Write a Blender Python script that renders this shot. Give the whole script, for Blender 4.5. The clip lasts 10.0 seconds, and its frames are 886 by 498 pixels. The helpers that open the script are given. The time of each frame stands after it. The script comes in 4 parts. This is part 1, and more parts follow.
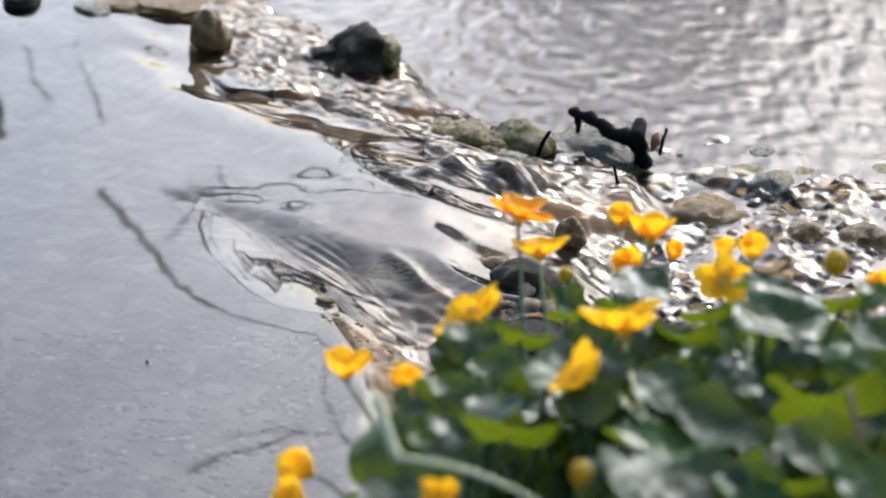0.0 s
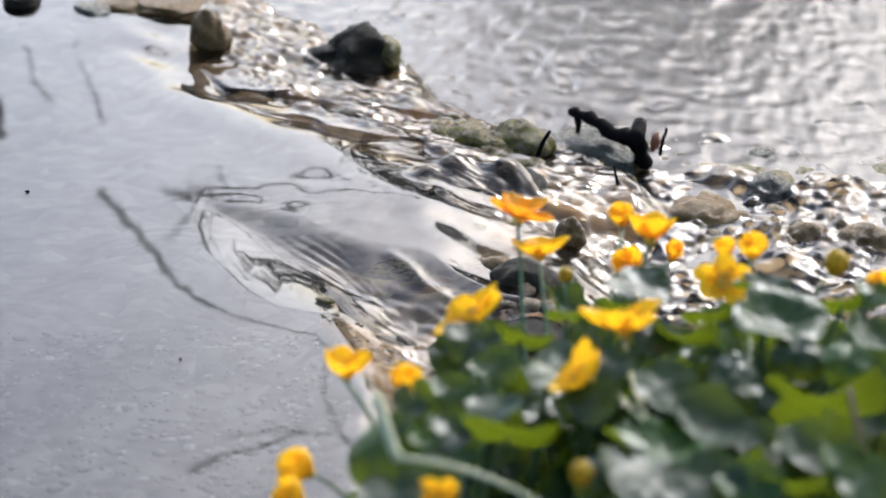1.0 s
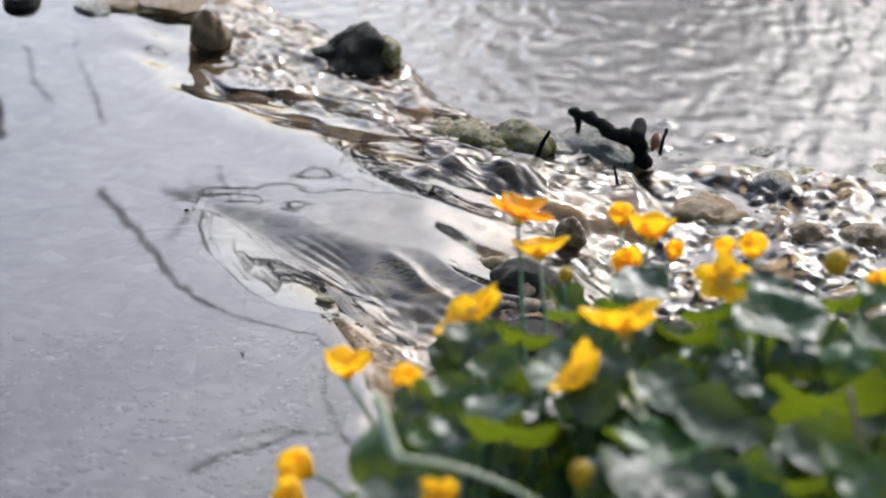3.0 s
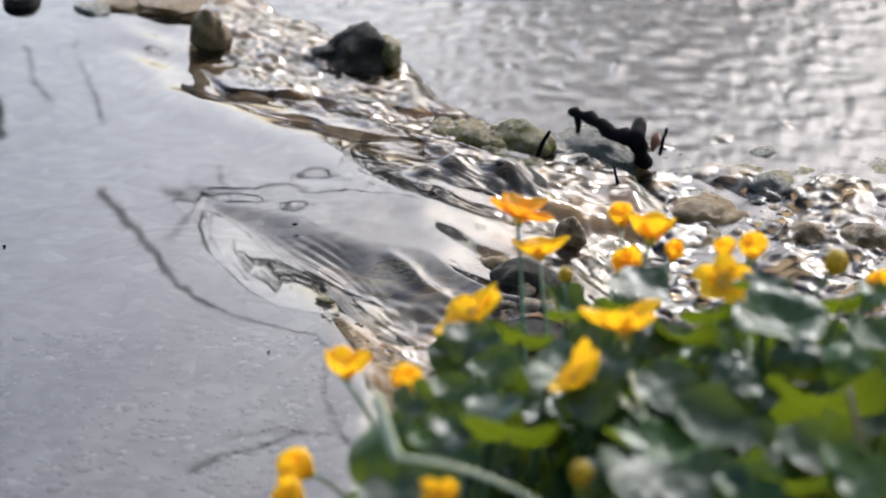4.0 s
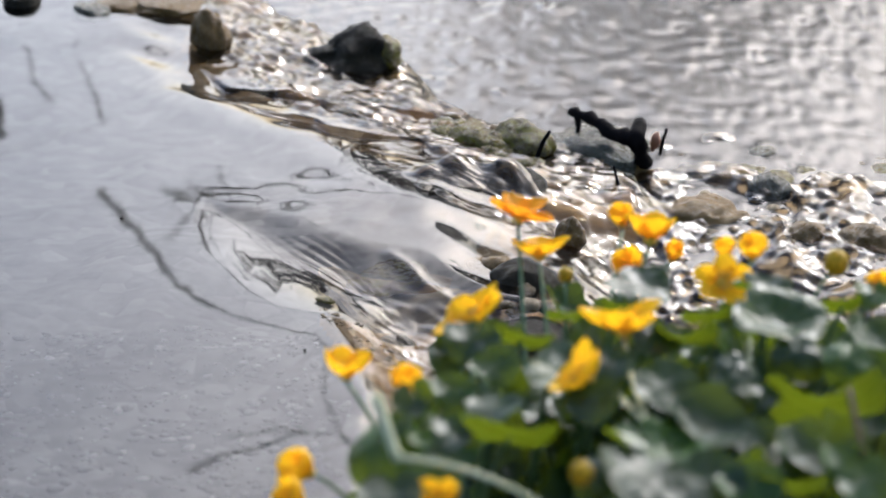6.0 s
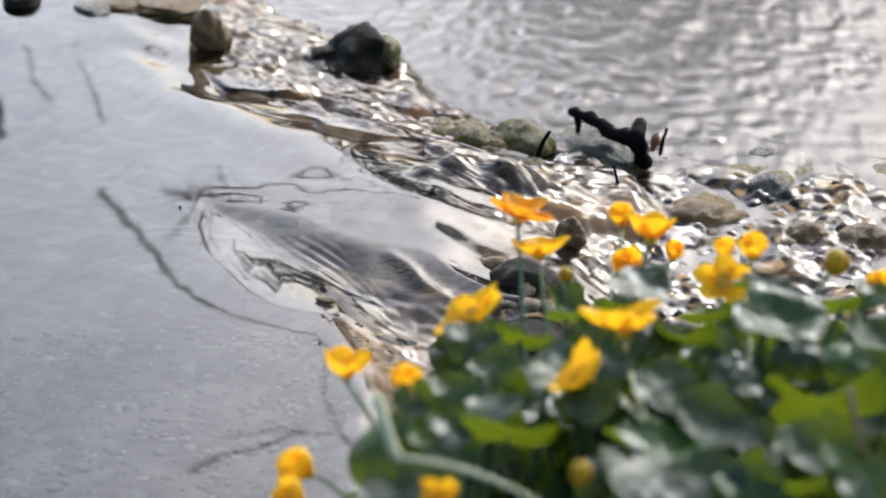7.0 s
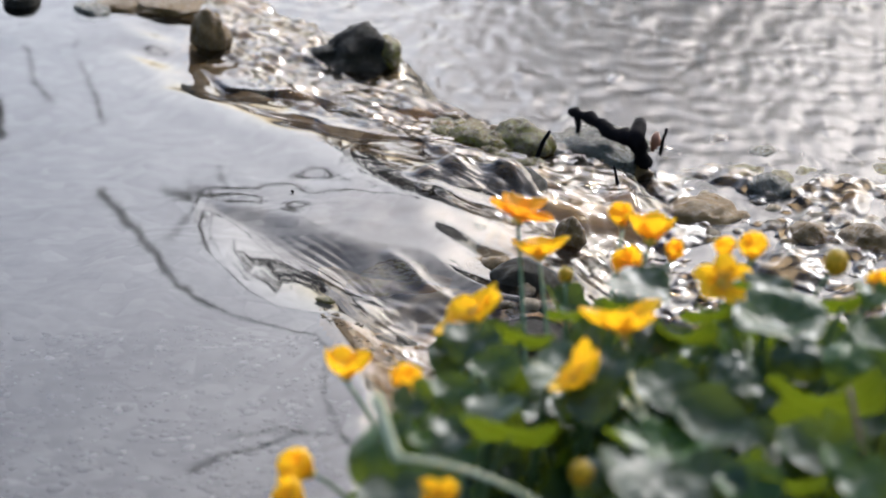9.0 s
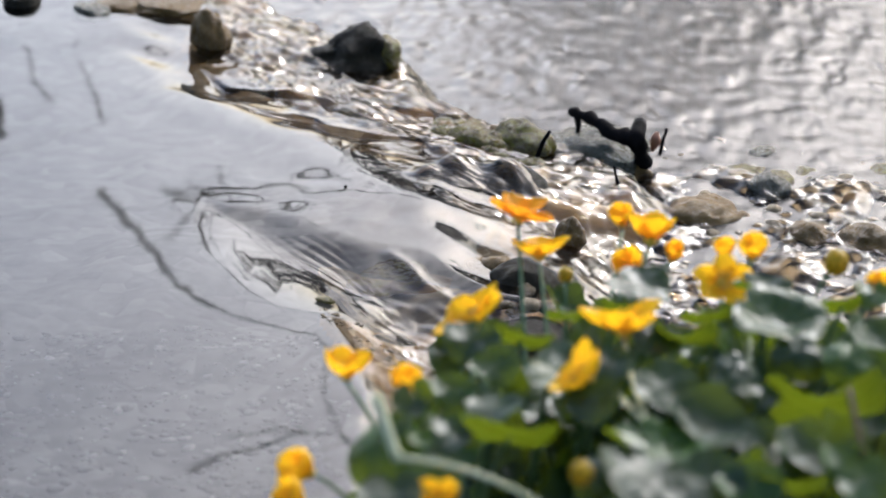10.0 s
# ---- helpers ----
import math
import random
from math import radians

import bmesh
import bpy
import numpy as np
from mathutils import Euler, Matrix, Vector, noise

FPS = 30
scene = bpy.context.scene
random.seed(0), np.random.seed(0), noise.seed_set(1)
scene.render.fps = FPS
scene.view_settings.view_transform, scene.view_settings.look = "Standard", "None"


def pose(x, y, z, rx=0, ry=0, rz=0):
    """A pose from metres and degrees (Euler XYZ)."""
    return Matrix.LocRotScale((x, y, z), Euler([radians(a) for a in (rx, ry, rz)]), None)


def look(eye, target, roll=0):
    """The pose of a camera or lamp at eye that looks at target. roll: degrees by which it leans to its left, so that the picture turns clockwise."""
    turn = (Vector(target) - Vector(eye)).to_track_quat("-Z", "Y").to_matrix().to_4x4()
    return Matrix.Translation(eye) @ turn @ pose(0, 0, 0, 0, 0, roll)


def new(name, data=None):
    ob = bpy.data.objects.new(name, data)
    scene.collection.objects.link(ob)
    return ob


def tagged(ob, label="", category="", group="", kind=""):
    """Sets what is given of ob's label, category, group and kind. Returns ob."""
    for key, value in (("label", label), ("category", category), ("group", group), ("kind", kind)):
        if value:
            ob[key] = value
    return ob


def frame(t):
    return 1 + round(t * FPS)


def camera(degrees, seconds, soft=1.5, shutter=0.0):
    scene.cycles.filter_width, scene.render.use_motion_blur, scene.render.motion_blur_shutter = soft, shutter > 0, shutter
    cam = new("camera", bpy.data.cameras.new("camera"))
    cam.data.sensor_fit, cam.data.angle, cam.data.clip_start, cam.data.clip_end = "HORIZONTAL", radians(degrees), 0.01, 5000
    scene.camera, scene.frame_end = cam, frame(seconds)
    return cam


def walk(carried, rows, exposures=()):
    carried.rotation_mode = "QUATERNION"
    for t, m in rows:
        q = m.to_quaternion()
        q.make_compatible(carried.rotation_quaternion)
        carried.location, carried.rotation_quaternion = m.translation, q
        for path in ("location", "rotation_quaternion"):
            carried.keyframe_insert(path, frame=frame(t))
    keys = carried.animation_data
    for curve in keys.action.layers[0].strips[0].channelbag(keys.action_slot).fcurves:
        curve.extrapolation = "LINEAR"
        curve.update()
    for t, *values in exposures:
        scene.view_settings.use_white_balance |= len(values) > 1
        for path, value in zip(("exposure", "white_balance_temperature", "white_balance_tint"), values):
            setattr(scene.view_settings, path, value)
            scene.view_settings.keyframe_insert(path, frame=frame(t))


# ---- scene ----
cam = camera(18.0, 10.0, soft=1.5, shutter=0.5)
cam.data.dof.use_dof = True
cam.data.dof.focus_distance = 2.40
cam.data.dof.aperture_fstop = 7.6
EYE = (0.0, 0.0, 0.8)
STAND = look(EYE, (0.0, math.cos(radians(20)), 0.8 - math.sin(radians(20))))
walk(cam, [(0.0, STAND), (10.0, STAND)], exposures=[(0.0, 1.22, 5455, 11), (2.6, 1.20, 5455, 11), (4.2, 1.11, 5485, 11), (10.0, 1.11, 5485, 11)])

# ---- light ----
SUN_UP, SUN_AZ = radians(36), radians(24)
world = bpy.data.worlds.new("sky")
scene.world = world
world.use_nodes = True
wn = world.node_tree.nodes
sky = wn.new("ShaderNodeTexSky")
sky.sky_type = "NISHITA"
sky.sun_disc = False
sky.sun_elevation, sky.sun_rotation = SUN_UP, SUN_AZ
sky.air_density, sky.dust_density, sky.ozone_density = 1.0, 5.0, 0.0
world.node_tree.links.new(sky.outputs[0], wn["Background"].inputs[0])
wn["Background"].inputs[1].default_value = 0.15
sun_data = bpy.data.lights.new("sun", "SUN")
sun_data.energy, sun_data.angle, sun_data.color = 1.1, radians(1.2), (1.0, 0.93, 0.82)
sun = new("sun", sun_data)
toward = Vector((math.sin(SUN_AZ) * math.cos(SUN_UP), math.cos(SUN_AZ) * math.cos(SUN_UP), math.sin(SUN_UP)))
sun.matrix_world = look((0, 0, 0), -toward) @ Matrix.Identity(4)


# ---- materials ----
class Nodes:
    """A material and short ways to wire it."""

    def __init__(self, name):
        self.mat = bpy.data.materials.new(name)
        self.mat.use_nodes = True
        self.tree = self.mat.node_tree
        self.tree.nodes.clear()
        self.out = self.tree.nodes.new("ShaderNodeOutputMaterial")

    def add(self, kind, **inputs):
        n = self.tree.nodes.new("ShaderNode" + kind)
        for k, v in inputs.items():
            self.set(n, k.replace("_", " "), v)
        return n

    def set(self, n, key, v):
        sock = n.inputs[key]
        if isinstance(v, bpy.types.NodeSocket):
            self.tree.links.new(v, sock)
        else:
            sock.default_value = v

    def coords(self, sx=1, sy=1, sz=1, turn=0, which="Object"):
        tc = self.tree.nodes.new("ShaderNodeTexCoord")
        mp = self.add("Mapping")
        mp.inputs["Scale"].default_value = (sx, sy, sz)
        mp.inputs["Rotation"].default_value = (0, 0, radians(turn))
        self.tree.links.new(tc.outputs[which], mp.inputs["Vector"])
        return mp.outputs[0]

    def noise(self, scale, at, detail=4.0, rough=0.55, distort=0.0):
        n = self.add("TexNoise", Vector=at, Scale=scale, Detail=detail, Roughness=rough, Distortion=distort)
        return n.outputs["Fac"]

    def ramp(self, fac, *stops):
        n = self.add("ValToRGB", Fac=fac)
        cr = n.color_ramp
        while len(cr.elements) < len(stops):
            cr.elements.new(0.5)
        for e, (p, c) in zip(cr.elements, stops):
            e.position = p
            e.color = (*c, 1) if len(c) == 3 else c
        return n.outputs[0]

    def mix(self, a, b, fac, mode="MIX"):
        n = self.tree.nodes.new("ShaderNodeMix")
        n.data_type, n.blend_type = "RGBA", mode
        for i, v in ((0, fac), (6, a), (7, b)):
            if isinstance(v, bpy.types.NodeSocket):
                self.tree.links.new(v, n.inputs[i])
            else:
                n.inputs[i].default_value = v if i == 0 else (*v, 1)
        return n.outputs[2]

    def bump(self, height, strength, distance):
        return self.add("Bump", Height=height, Strength=strength, Distance=distance).outputs[0]

    def random(self):
        return self.tree.nodes.new("ShaderNodeObjectInfo").outputs["Random"]

    def done(self, shader):
        self.tree.links.new(shader.outputs[0], self.out.inputs[0])
        return self.mat


def water_material(name, tint, ripple, rough=0.015, scale=60.0, stretch=(1, 1, 1), turn=0, turbid=False):
    n = Nodes(name)
    at = n.coords(*stretch, turn=turn)
    nor = n.bump(n.noise(scale, at, 3.0, 0.5), ripple, 0.004) if ripple > 0 else n.add("NewGeometry").outputs["Normal"]
    clear = n.add("BsdfTransparent", Color=(*tint, 1)) if not turbid else n.add("BsdfDiffuse", Color=n.ramp(n.noise(7.0, at, 5.0), (0.35, tuple(c * 0.6 for c in tint)), (0.65, tint)))
    gloss = n.add("BsdfGlossy", Roughness=rough, Normal=nor)
    fres = n.add("Fresnel", IOR=1.33, Normal=nor)
    m = n.add("MixShader", Fac=fres.outputs[0])
    n.tree.links.new(clear.outputs[0], m.inputs[1])
    n.tree.links.new(gloss.outputs[0], m.inputs[2])
    return n.done(m)


def ground_material(name, dark, mid, light, grain=130.0, rough=0.6, relief=0.002, patch=9.0, fine=3.0):
    n = Nodes(name)
    at = n.coords()
    big = n.noise(patch, at, 5.0, 0.6)
    cells = n.add("TexVoronoi", Vector=at, Scale=grain)
    cell = n.ramp(cells.outputs["Color"] if relief > 0 else n.noise(45.0, at, 6.0, 0.6), (0.15, dark), (0.5, mid), (0.85, light))
    base = n.mix(cell, n.ramp(big, (0.35, dark), (0.65, mid)), 0.55)
    small = n.noise(grain * fine, at, 3.0 if fine > 2 else 1.0)
    base = n.mix(base, n.ramp(small, (0.3, dark), (0.7, light)), 0.25)
    nor = n.bump(cells.outputs["Distance"], 0.7, -relief) if relief > 0 else n.bump(n.noise(70.0, at, 7.0, 0.65), 0.5, 0.01)
    s = n.add("BsdfPrincipled", Base_Color=base, Roughness=rough, Specular_IOR_Level=0.1 if rough > 0.7 else 0.5, Normal=nor)
    return n.done(s)


def stone_material(name, dark, mid, light, rough=(0.16, 0.5), moss=None, bumpy=0.5, loose=False, shine=0.3):
    n = Nodes(name)
    at = n.coords() if not loose else n.coords(90, 90, 90)
    r = n.random() if not loose else n.add("NewGeometry").outputs["Random Per Island"]
    big = n.noise(1.7, at, 6.0, 0.65, 0.4)
    fine = n.noise(14.0, at, 6.0, 0.7)
    base = n.ramp(big, (0.3, dark), (0.52, mid), (0.75, light))
    base = n.mix(base, n.ramp(fine, (0.3, dark), (0.75, light)), 0.4)
    base = n.mix(base, n.ramp(r, (0.0, tuple(c * 0.6 for c in mid)), (0.75, mid), (1.0, light)), 0.7 if loose else 0.3)
    if moss:
        base = n.mix(base, moss, n.ramp(n.noise(2.6, at, 5.0, 0.7), (0.46, (0, 0, 0)), (0.6, (0.9, 0.9, 0.9))))
    ro = n.ramp(n.noise(5.0, at), (0.3, (rough[0],) * 3), (0.7, (rough[1],) * 3))
    nor = n.bump(n.noise(9.0, at, 8.0, 0.7), bumpy, 0.12)
    s = n.add("BsdfPrincipled", Base_Color=base, Roughness=ro, Specular_IOR_Level=shine, Normal=nor, Coat_Weight=0.2 * shine, Coat_Roughness=0.08, Coat_Normal=n.bump(n.noise(5.0, at, 4), 0.35, 0.15))
    return n.done(s)


def leaf_material(name, deep, fresh, pale):
    n = Nodes(name)
    at = n.coords()
    r = n.random()
    base = n.mix(n.ramp(r, (0.35, deep), (1.0, fresh)), pale, n.ramp(n.noise(3.5, at, 6), (0.4, (0, 0, 0)), (0.75, (0.5,) * 3)))
    # veins that fan out from the stalk
    axes = n.add("SeparateXYZ", Vector=at)
    fan = n.tree.nodes.new("ShaderNodeMath")
    fan.operation = "ARCTAN2"
    n.tree.links.new(axes.outputs["Y"], fan.inputs[0])
    n.tree.links.new(axes.outputs["X"], fan.inputs[1])
    wave = n.tree.nodes.new("ShaderNodeMath")
    wave.operation = "PINGPONG"
    n.tree.links.new(fan.outputs[0], wave.inputs[0])
    wave.inputs[1].default_value = 0.21
    vein = n.ramp(wave.outputs[0], (0.0, (1, 1, 1)), (0.045, (0, 0, 0)))
    base = n.mix(base, pale, n.mix((0, 0, 0), vein, 0.5))
    lift = n.mix(n.noise(1.3, at, 1.5, 0.4), vein, 0.12)
    nor = n.bump(lift, 0.22, 0.10)
    s = n.add("BsdfPrincipled", Base_Color=base, Roughness=0.4, Specular_IOR_Level=0.3, Normal=nor)
    tr = n.add("BsdfTranslucent", Color=n.mix(base, (0.42, 0.55, 0.008), 0.75))
    m = n.add("MixShader", Fac=0.145)
    n.tree.links.new(s.outputs[0], m.inputs[1])
    n.tree.links.new(tr.outputs[0], m.inputs[2])
    return n.done(m)


def petal_material(name, base, tip):
    n = Nodes(name)
    at = n.coords(1, 4, 1)
    col = n.mix(base, tip, n.noise(90, at, 4))
    s = n.add("BsdfPrincipled", Base_Color=col, Roughness=0.45, Specular_IOR_Level=0.2)
    tr = n.add("BsdfTranslucent", Color=col)
    m = n.add("MixShader", Fac=0.42)
    n.tree.links.new(s.outputs[0], m.inputs[1])
    n.tree.links.new(tr.outputs[0], m.inputs[2])
    return n.done(m)


def plain_material(name, a, b, rough=0.5, scale=60, relief=0.3, shine=0.5):
    n = Nodes(name)
    at = n.coords()
    h = n.noise(scale, at, 6, 0.65)
    s = n.add("BsdfPrincipled", Base_Color=n.ramp(h, (0.3, a), (0.7, b)), Roughness=rough, Specular_IOR_Level=shine, Normal=n.bump(h, relief, 0.003))
    return n.done(s)


WATER = water_material("pool_water", (0.36, 0.36, 0.35), 0.0)
HOLLOW_WATER = water_material("hollow_water", (0.68, 0.57, 0.40), 0.0, rough=0.05)
EDGE = water_material("edge_water", (0.42, 0.39, 0.32), 0.0, rough=0.08)
FILM = water_material("sheet_water", (0.52, 0.43, 0.29), 0.0, rough=0.12)
SHEET = water_material("running_water", (0.85, 0.80, 0.72), 0.0, rough=0.13)
RIFFLE = water_material("riffle_water", (0.025, 0.0235, 0.02), 0.05, rough=0.22, scale=120, turbid=True)
CASCADE = water_material("cascade_water", (0.8, 0.7, 0.53), 0.2, rough=0.27, scale=120)
BED = ground_material("gravel_bed", (0.03, 0.03, 0.03), (0.11, 0.107, 0.1), (0.4, 0.39, 0.36), grain=48.0, patch=26.0, fine=1.2)
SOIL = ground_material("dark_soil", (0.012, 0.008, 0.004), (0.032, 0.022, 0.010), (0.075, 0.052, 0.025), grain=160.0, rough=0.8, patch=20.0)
HOLLOW_BED = ground_material("brown_bed", (0.06, 0.035, 0.010), (0.27, 0.165, 0.055), (0.56, 0.40, 0.19), grain=150.0, rough=0.4, relief=0.0, patch=25.0)
CREST_BED = ground_material("stained_bed", (0.07, 0.04, 0.010), (0.24, 0.145, 0.045), (0.52, 0.35, 0.15), grain=150.0, rough=0.4, relief=0.0, patch=25.0)
STONE_BROWN = stone_material("wet_brown_stone", (0.04, 0.022, 0.005), (0.15, 0.088, 0.024), (0.34, 0.22, 0.08), rough=(0.2, 0.5), shine=0.2)
STONE_DARK = stone_material("wet_dark_stone", (0.005, 0.0045, 0.003), (0.014, 0.012, 0.007), (0.05, 0.04, 0.018), rough=(0.35, 0.75), shine=0.1)
STONE_MOSS = stone_material("mossy_stone", (0.03, 0.02, 0.005), (0.10, 0.07, 0.018), (0.24, 0.18, 0.06), rough=(0.15, 0.5), moss=(0.16, 0.135, 0.003))
STONE_GREY = stone_material("wet_grey_stone", (0.02, 0.019, 0.011), (0.065, 0.062, 0.038), (0.17, 0.155, 0.10), rough=(0.12, 0.4))
BANK = ground_material("shingle_bank", (0.03, 0.027, 0.02), (0.11, 0.1, 0.085), (0.22, 0.2, 0.17), grain=6.0, rough=0.9, relief=0.0, patch=0.6)
RUBBLE = stone_material("wet_rubble", (0.035, 0.023, 0.008), (0.12, 0.085, 0.035), (0.32, 0.25, 0.14), rough=(0.25, 0.55), loose=True, shine=0.15)
PEBBLE = stone_material("pebble", (0.10, 0.095, 0.085), (0.25, 0.24, 0.215), (0.8, 0.79, 0.75), rough=(0.5, 0.8), loose=True)
LEAF = leaf_material("marigold_leaf", (0.003, 0.017, 0.0055), (0.030, 0.074, 0.005), (0.018, 0.050, 0.019))
PALE = plain_material("pale_stalk", (0.34, 0.36, 0.19), (0.58, 0.57, 0.35), 0.7, shine=0.1)
STALK = plain_material("green_stalk", (0.05, 0.10, 0.025), (0.14, 0.2, 0.08), 0.5)
DRY = plain_material("dry_stalk", (0.025, 0.010, 0.005), (0.06, 0.026, 0.013), 0.85)
PETAL = petal_material("yellow_petal", (0.95, 0.49, 0.0015), (0.98, 0.63, 0.003))
PETAL_OLD = petal_material("orange_petal", (0.80, 0.27, 0.006), (0.95, 0.50, 0.01))
BUD = petal_material("yellow_green_bud", (0.62, 0.38, 0.012), (0.36, 0.29, 0.02))
STAMEN = plain_material("yellow_stamen", (0.6, 0.35, 0.01), (0.85, 0.6, 0.05), 0.6)
BARK = plain_material("wet_black_bark", (0.003, 0.003, 0.003), (0.010, 0.008, 0.007), 0.95, 60, 0.8, 0.08)
TWIG = plain_material("brown_twig", (0.03, 0.022, 0.016), (0.08, 0.06, 0.045), 0.7)
DEAD_LEAF = plain_material("dead_leaf", (0.18, 0.06, 0.02), (0.35, 0.15, 0.06), 0.6)


# ---- shape helpers ----
def smooth(a, b, v):
    t = np.clip((v - a) / (b - a), 0, 1)
    return t * t * (3 - 2 * t)


def ramp(a, b, v):
    """An even slope from 0 to 1, a little rounded at both ends."""
    t = np.clip((v - a) / (b - a), 0, 1)
    return t + 0.09 * np.sin(math.tau * t) * -0.4


def field(x, y, cell, seed):
    """Smooth value noise in -1..1."""
    r = np.random.RandomState(seed)
    table = r.rand(256, 256) * 2 - 1
    u, v = x / cell, y / cell
    i, j = np.floor(u).astype(int), np.floor(v).astype(int)
    fu, fv = u - i, v - j
    fu, fv = fu * fu * (3 - 2 * fu), fv * fv * (3 - 2 * fv)
    g = lambda a, b: table[a % 256, b % 256]
    return (g(i, j) * (1 - fu) + g(i + 1, j) * fu) * (1 - fv) + (g(i, j + 1) * (1 - fu) + g(i + 1, j + 1) * fu) * fv


def swell(x, y, w, seed, n=12):
    """Rounded ripples about w long, with a spread of 1."""
    r = np.random.RandomState(seed)
    z = np.zeros_like(x)
    for i in range(n):
        a, k = r.rand() * math.tau, math.tau / (w * r.uniform(0.6, 1.6))
        z += np.sin(k * (x * math.cos(a) + y * math.sin(a)) + r.rand() * math.tau)
    return z * math.sqrt(2.0 / n)


def grid_mesh(name, X, Y, Z, keep=None, whole=False):
    """A smooth-shaded sheet over a grid of places."""
    ny, nx = X.shape
    idx = np.arange(nx * ny).reshape(ny, nx)
    quads = np.stack([idx[:-1, :-1], idx[:-1, 1:], idx[1:, 1:], idx[1:, :-1]], -1).reshape(-1, 4)
    if keep is not None:
        k = keep.ravel()
        quads = quads[k[quads].all(1) if whole else k[quads].any(1)]
    used = np.unique(quads)
    back = np.zeros(nx * ny, int)
    back[used] = np.arange(len(used))
    quads = back[quads]
    co = np.stack([X.ravel(), Y.ravel(), Z.ravel()], -1)[used]
    me = bpy.data.meshes.new(name)
    me.vertices.add(len(co))
    me.vertices.foreach_set("co", co.astype(np.float32).ravel())
    me.loops.add(quads.size)
    me.loops.foreach_set("vertex_index", quads.astype(np.int32).ravel())
    me.polygons.add(len(quads))
    me.polygons.foreach_set("loop_start", np.arange(0, quads.size, 4, dtype=np.int32))
    me.update(calc_edges=True)
    me.validate()
    me.polygons.foreach_set("use_smooth", np.ones(len(quads), bool))
    return me


def mesh_of(name, bm, material, flat=False):
    me = bpy.data.meshes.new(name)
    bm.normal_update()
    bm.to_mesh(me)
    bm.free()
    me.materials.append(material)
    if not flat:
        me.polygons.foreach_set("use_smooth", np.ones(len(me.polygons), bool))
    return me


def part(name, me, parent, m=None, label=""):
    """Links a mesh as one object under a thing or a part, at a place in its space."""
    ob = new(name, me)
    ob.parent = parent
    if m is not None:
        ob.matrix_basis = m
    return tagged(ob, label)


def tube(points, radii, sides=7, bm=None):
    """A tapered round stem along points."""
    bm = bm or bmesh.new()
    rings = []
    pts = [Vector(p) for p in points]
    for i, p in enumerate(pts):
        d = (pts[min(i + 1, len(pts) - 1)] - pts[max(i - 1, 0)]).normalized()
        a = d.cross(Vector((0.3, 0.2, 0.93))).normalized()
        if a.length < 0.1:
            a = Vector((1, 0, 0))
        b = d.cross(a)
        r = radii[i] if len(radii) == len(pts) else radii[0] + (radii[-1] - radii[0]) * i / (len(pts) - 1)
        rings.append([bm.verts.new(p + (a * math.cos(k * math.tau / sides) + b * math.sin(k * math.tau / sides)) * r) for k in range(sides)])
    for lo, hi in zip(rings, rings[1:]):
        for k in range(sides):
            bm.faces.new((lo[k], lo[(k + 1) % sides], hi[(k + 1) % sides], hi[k]))
    bm.faces.new(rings[0][::-1])
    bm.faces.new(rings[-1])
    return bm


def bend(a, b, c, n=9):
    """Points of an arc from a over b to c."""
    a, b, c = Vector(a), Vector(b), Vector(c)
    return [a * (1 - t) ** 2 + b * 2 * t * (1 - t) + c * t * t for t in (i / (n - 1) for i in range(n))]


def crooked(points, rng, n=4, wander=0.004):
    """A wavering line through points."""
    out = []
    pts = [Vector(p) for p in points]
    for p, q in zip(pts, pts[1:]):
        for i in range(n):
            out.append(p.lerp(q, i / n) + Vector([rng.uniform(-wander, wander) for _ in range(3)]))
    return out + [pts[-1]]


# ---- the lie of the water and the ground ----
LOW = -0.065
# the weir's crest: x for rising y
CREST_Y = [1.0, 1.8235, 1.8957, 2.0078, 2.0535, 2.0746, 2.1126, 2.1994, 2.3152, 2.3772, 2.4506, 2.5141, 2.5861, 2.6775, 2.7896, 2.9570, 3.6, 6.0]
CREST_X = [-0.05, -0.0538, -0.0536, -0.0751, -0.0819, -0.0647, 0.0529, 0.0572, 0.0426, 0.0233, -0.0125, -0.0501, -0.1224, -0.2164, -0.2655, -0.2799, -0.45, -0.8]
# how far the rubble reaches below the crest, for rising y
RUBBLE_Y = [2.30, 2.45, 2.6, 2.85, 3.0, 3.1, 3.3]
RUBBLE_W = [0.10, 0.19, 0.24, 0.22, 0.17, 0.11, 0.08]
# standing ridges on the crest: their line, how far the water dips before them, and over what length
RIDGES = (
    ([-0.259, -0.235, -0.218, -0.201, -0.178, -0.150, -0.130, -0.112], [2.783, 2.738, 2.702, 2.694, 2.698, 2.707, 2.704, 2.680], 0.0072, 0.085),
    ([-0.210, -0.190, -0.156, -0.126, -0.111, -0.094, -0.067, -0.045, -0.021, 0.001], [2.630, 2.619, 2.609, 2.604, 2.576, 2.558, 2.551, 2.540, 2.522, 2.488], 0.0055, 0.09),
    ([-0.050, -0.034, -0.015], [2.495, 2.485, 2.475], 0.0036, 0.03),
    ([-0.111, -0.071, -0.036, 0.003, 0.037], [2.724, 2.711, 2.699, 2.680, 2.657], 0.0045, 0.03),
)
# the pool's fine grid
FINE_X, FINE_Y = np.arange(-0.27, 0.121, 0.002), np.arange(1.95, 2.791, 0.002)
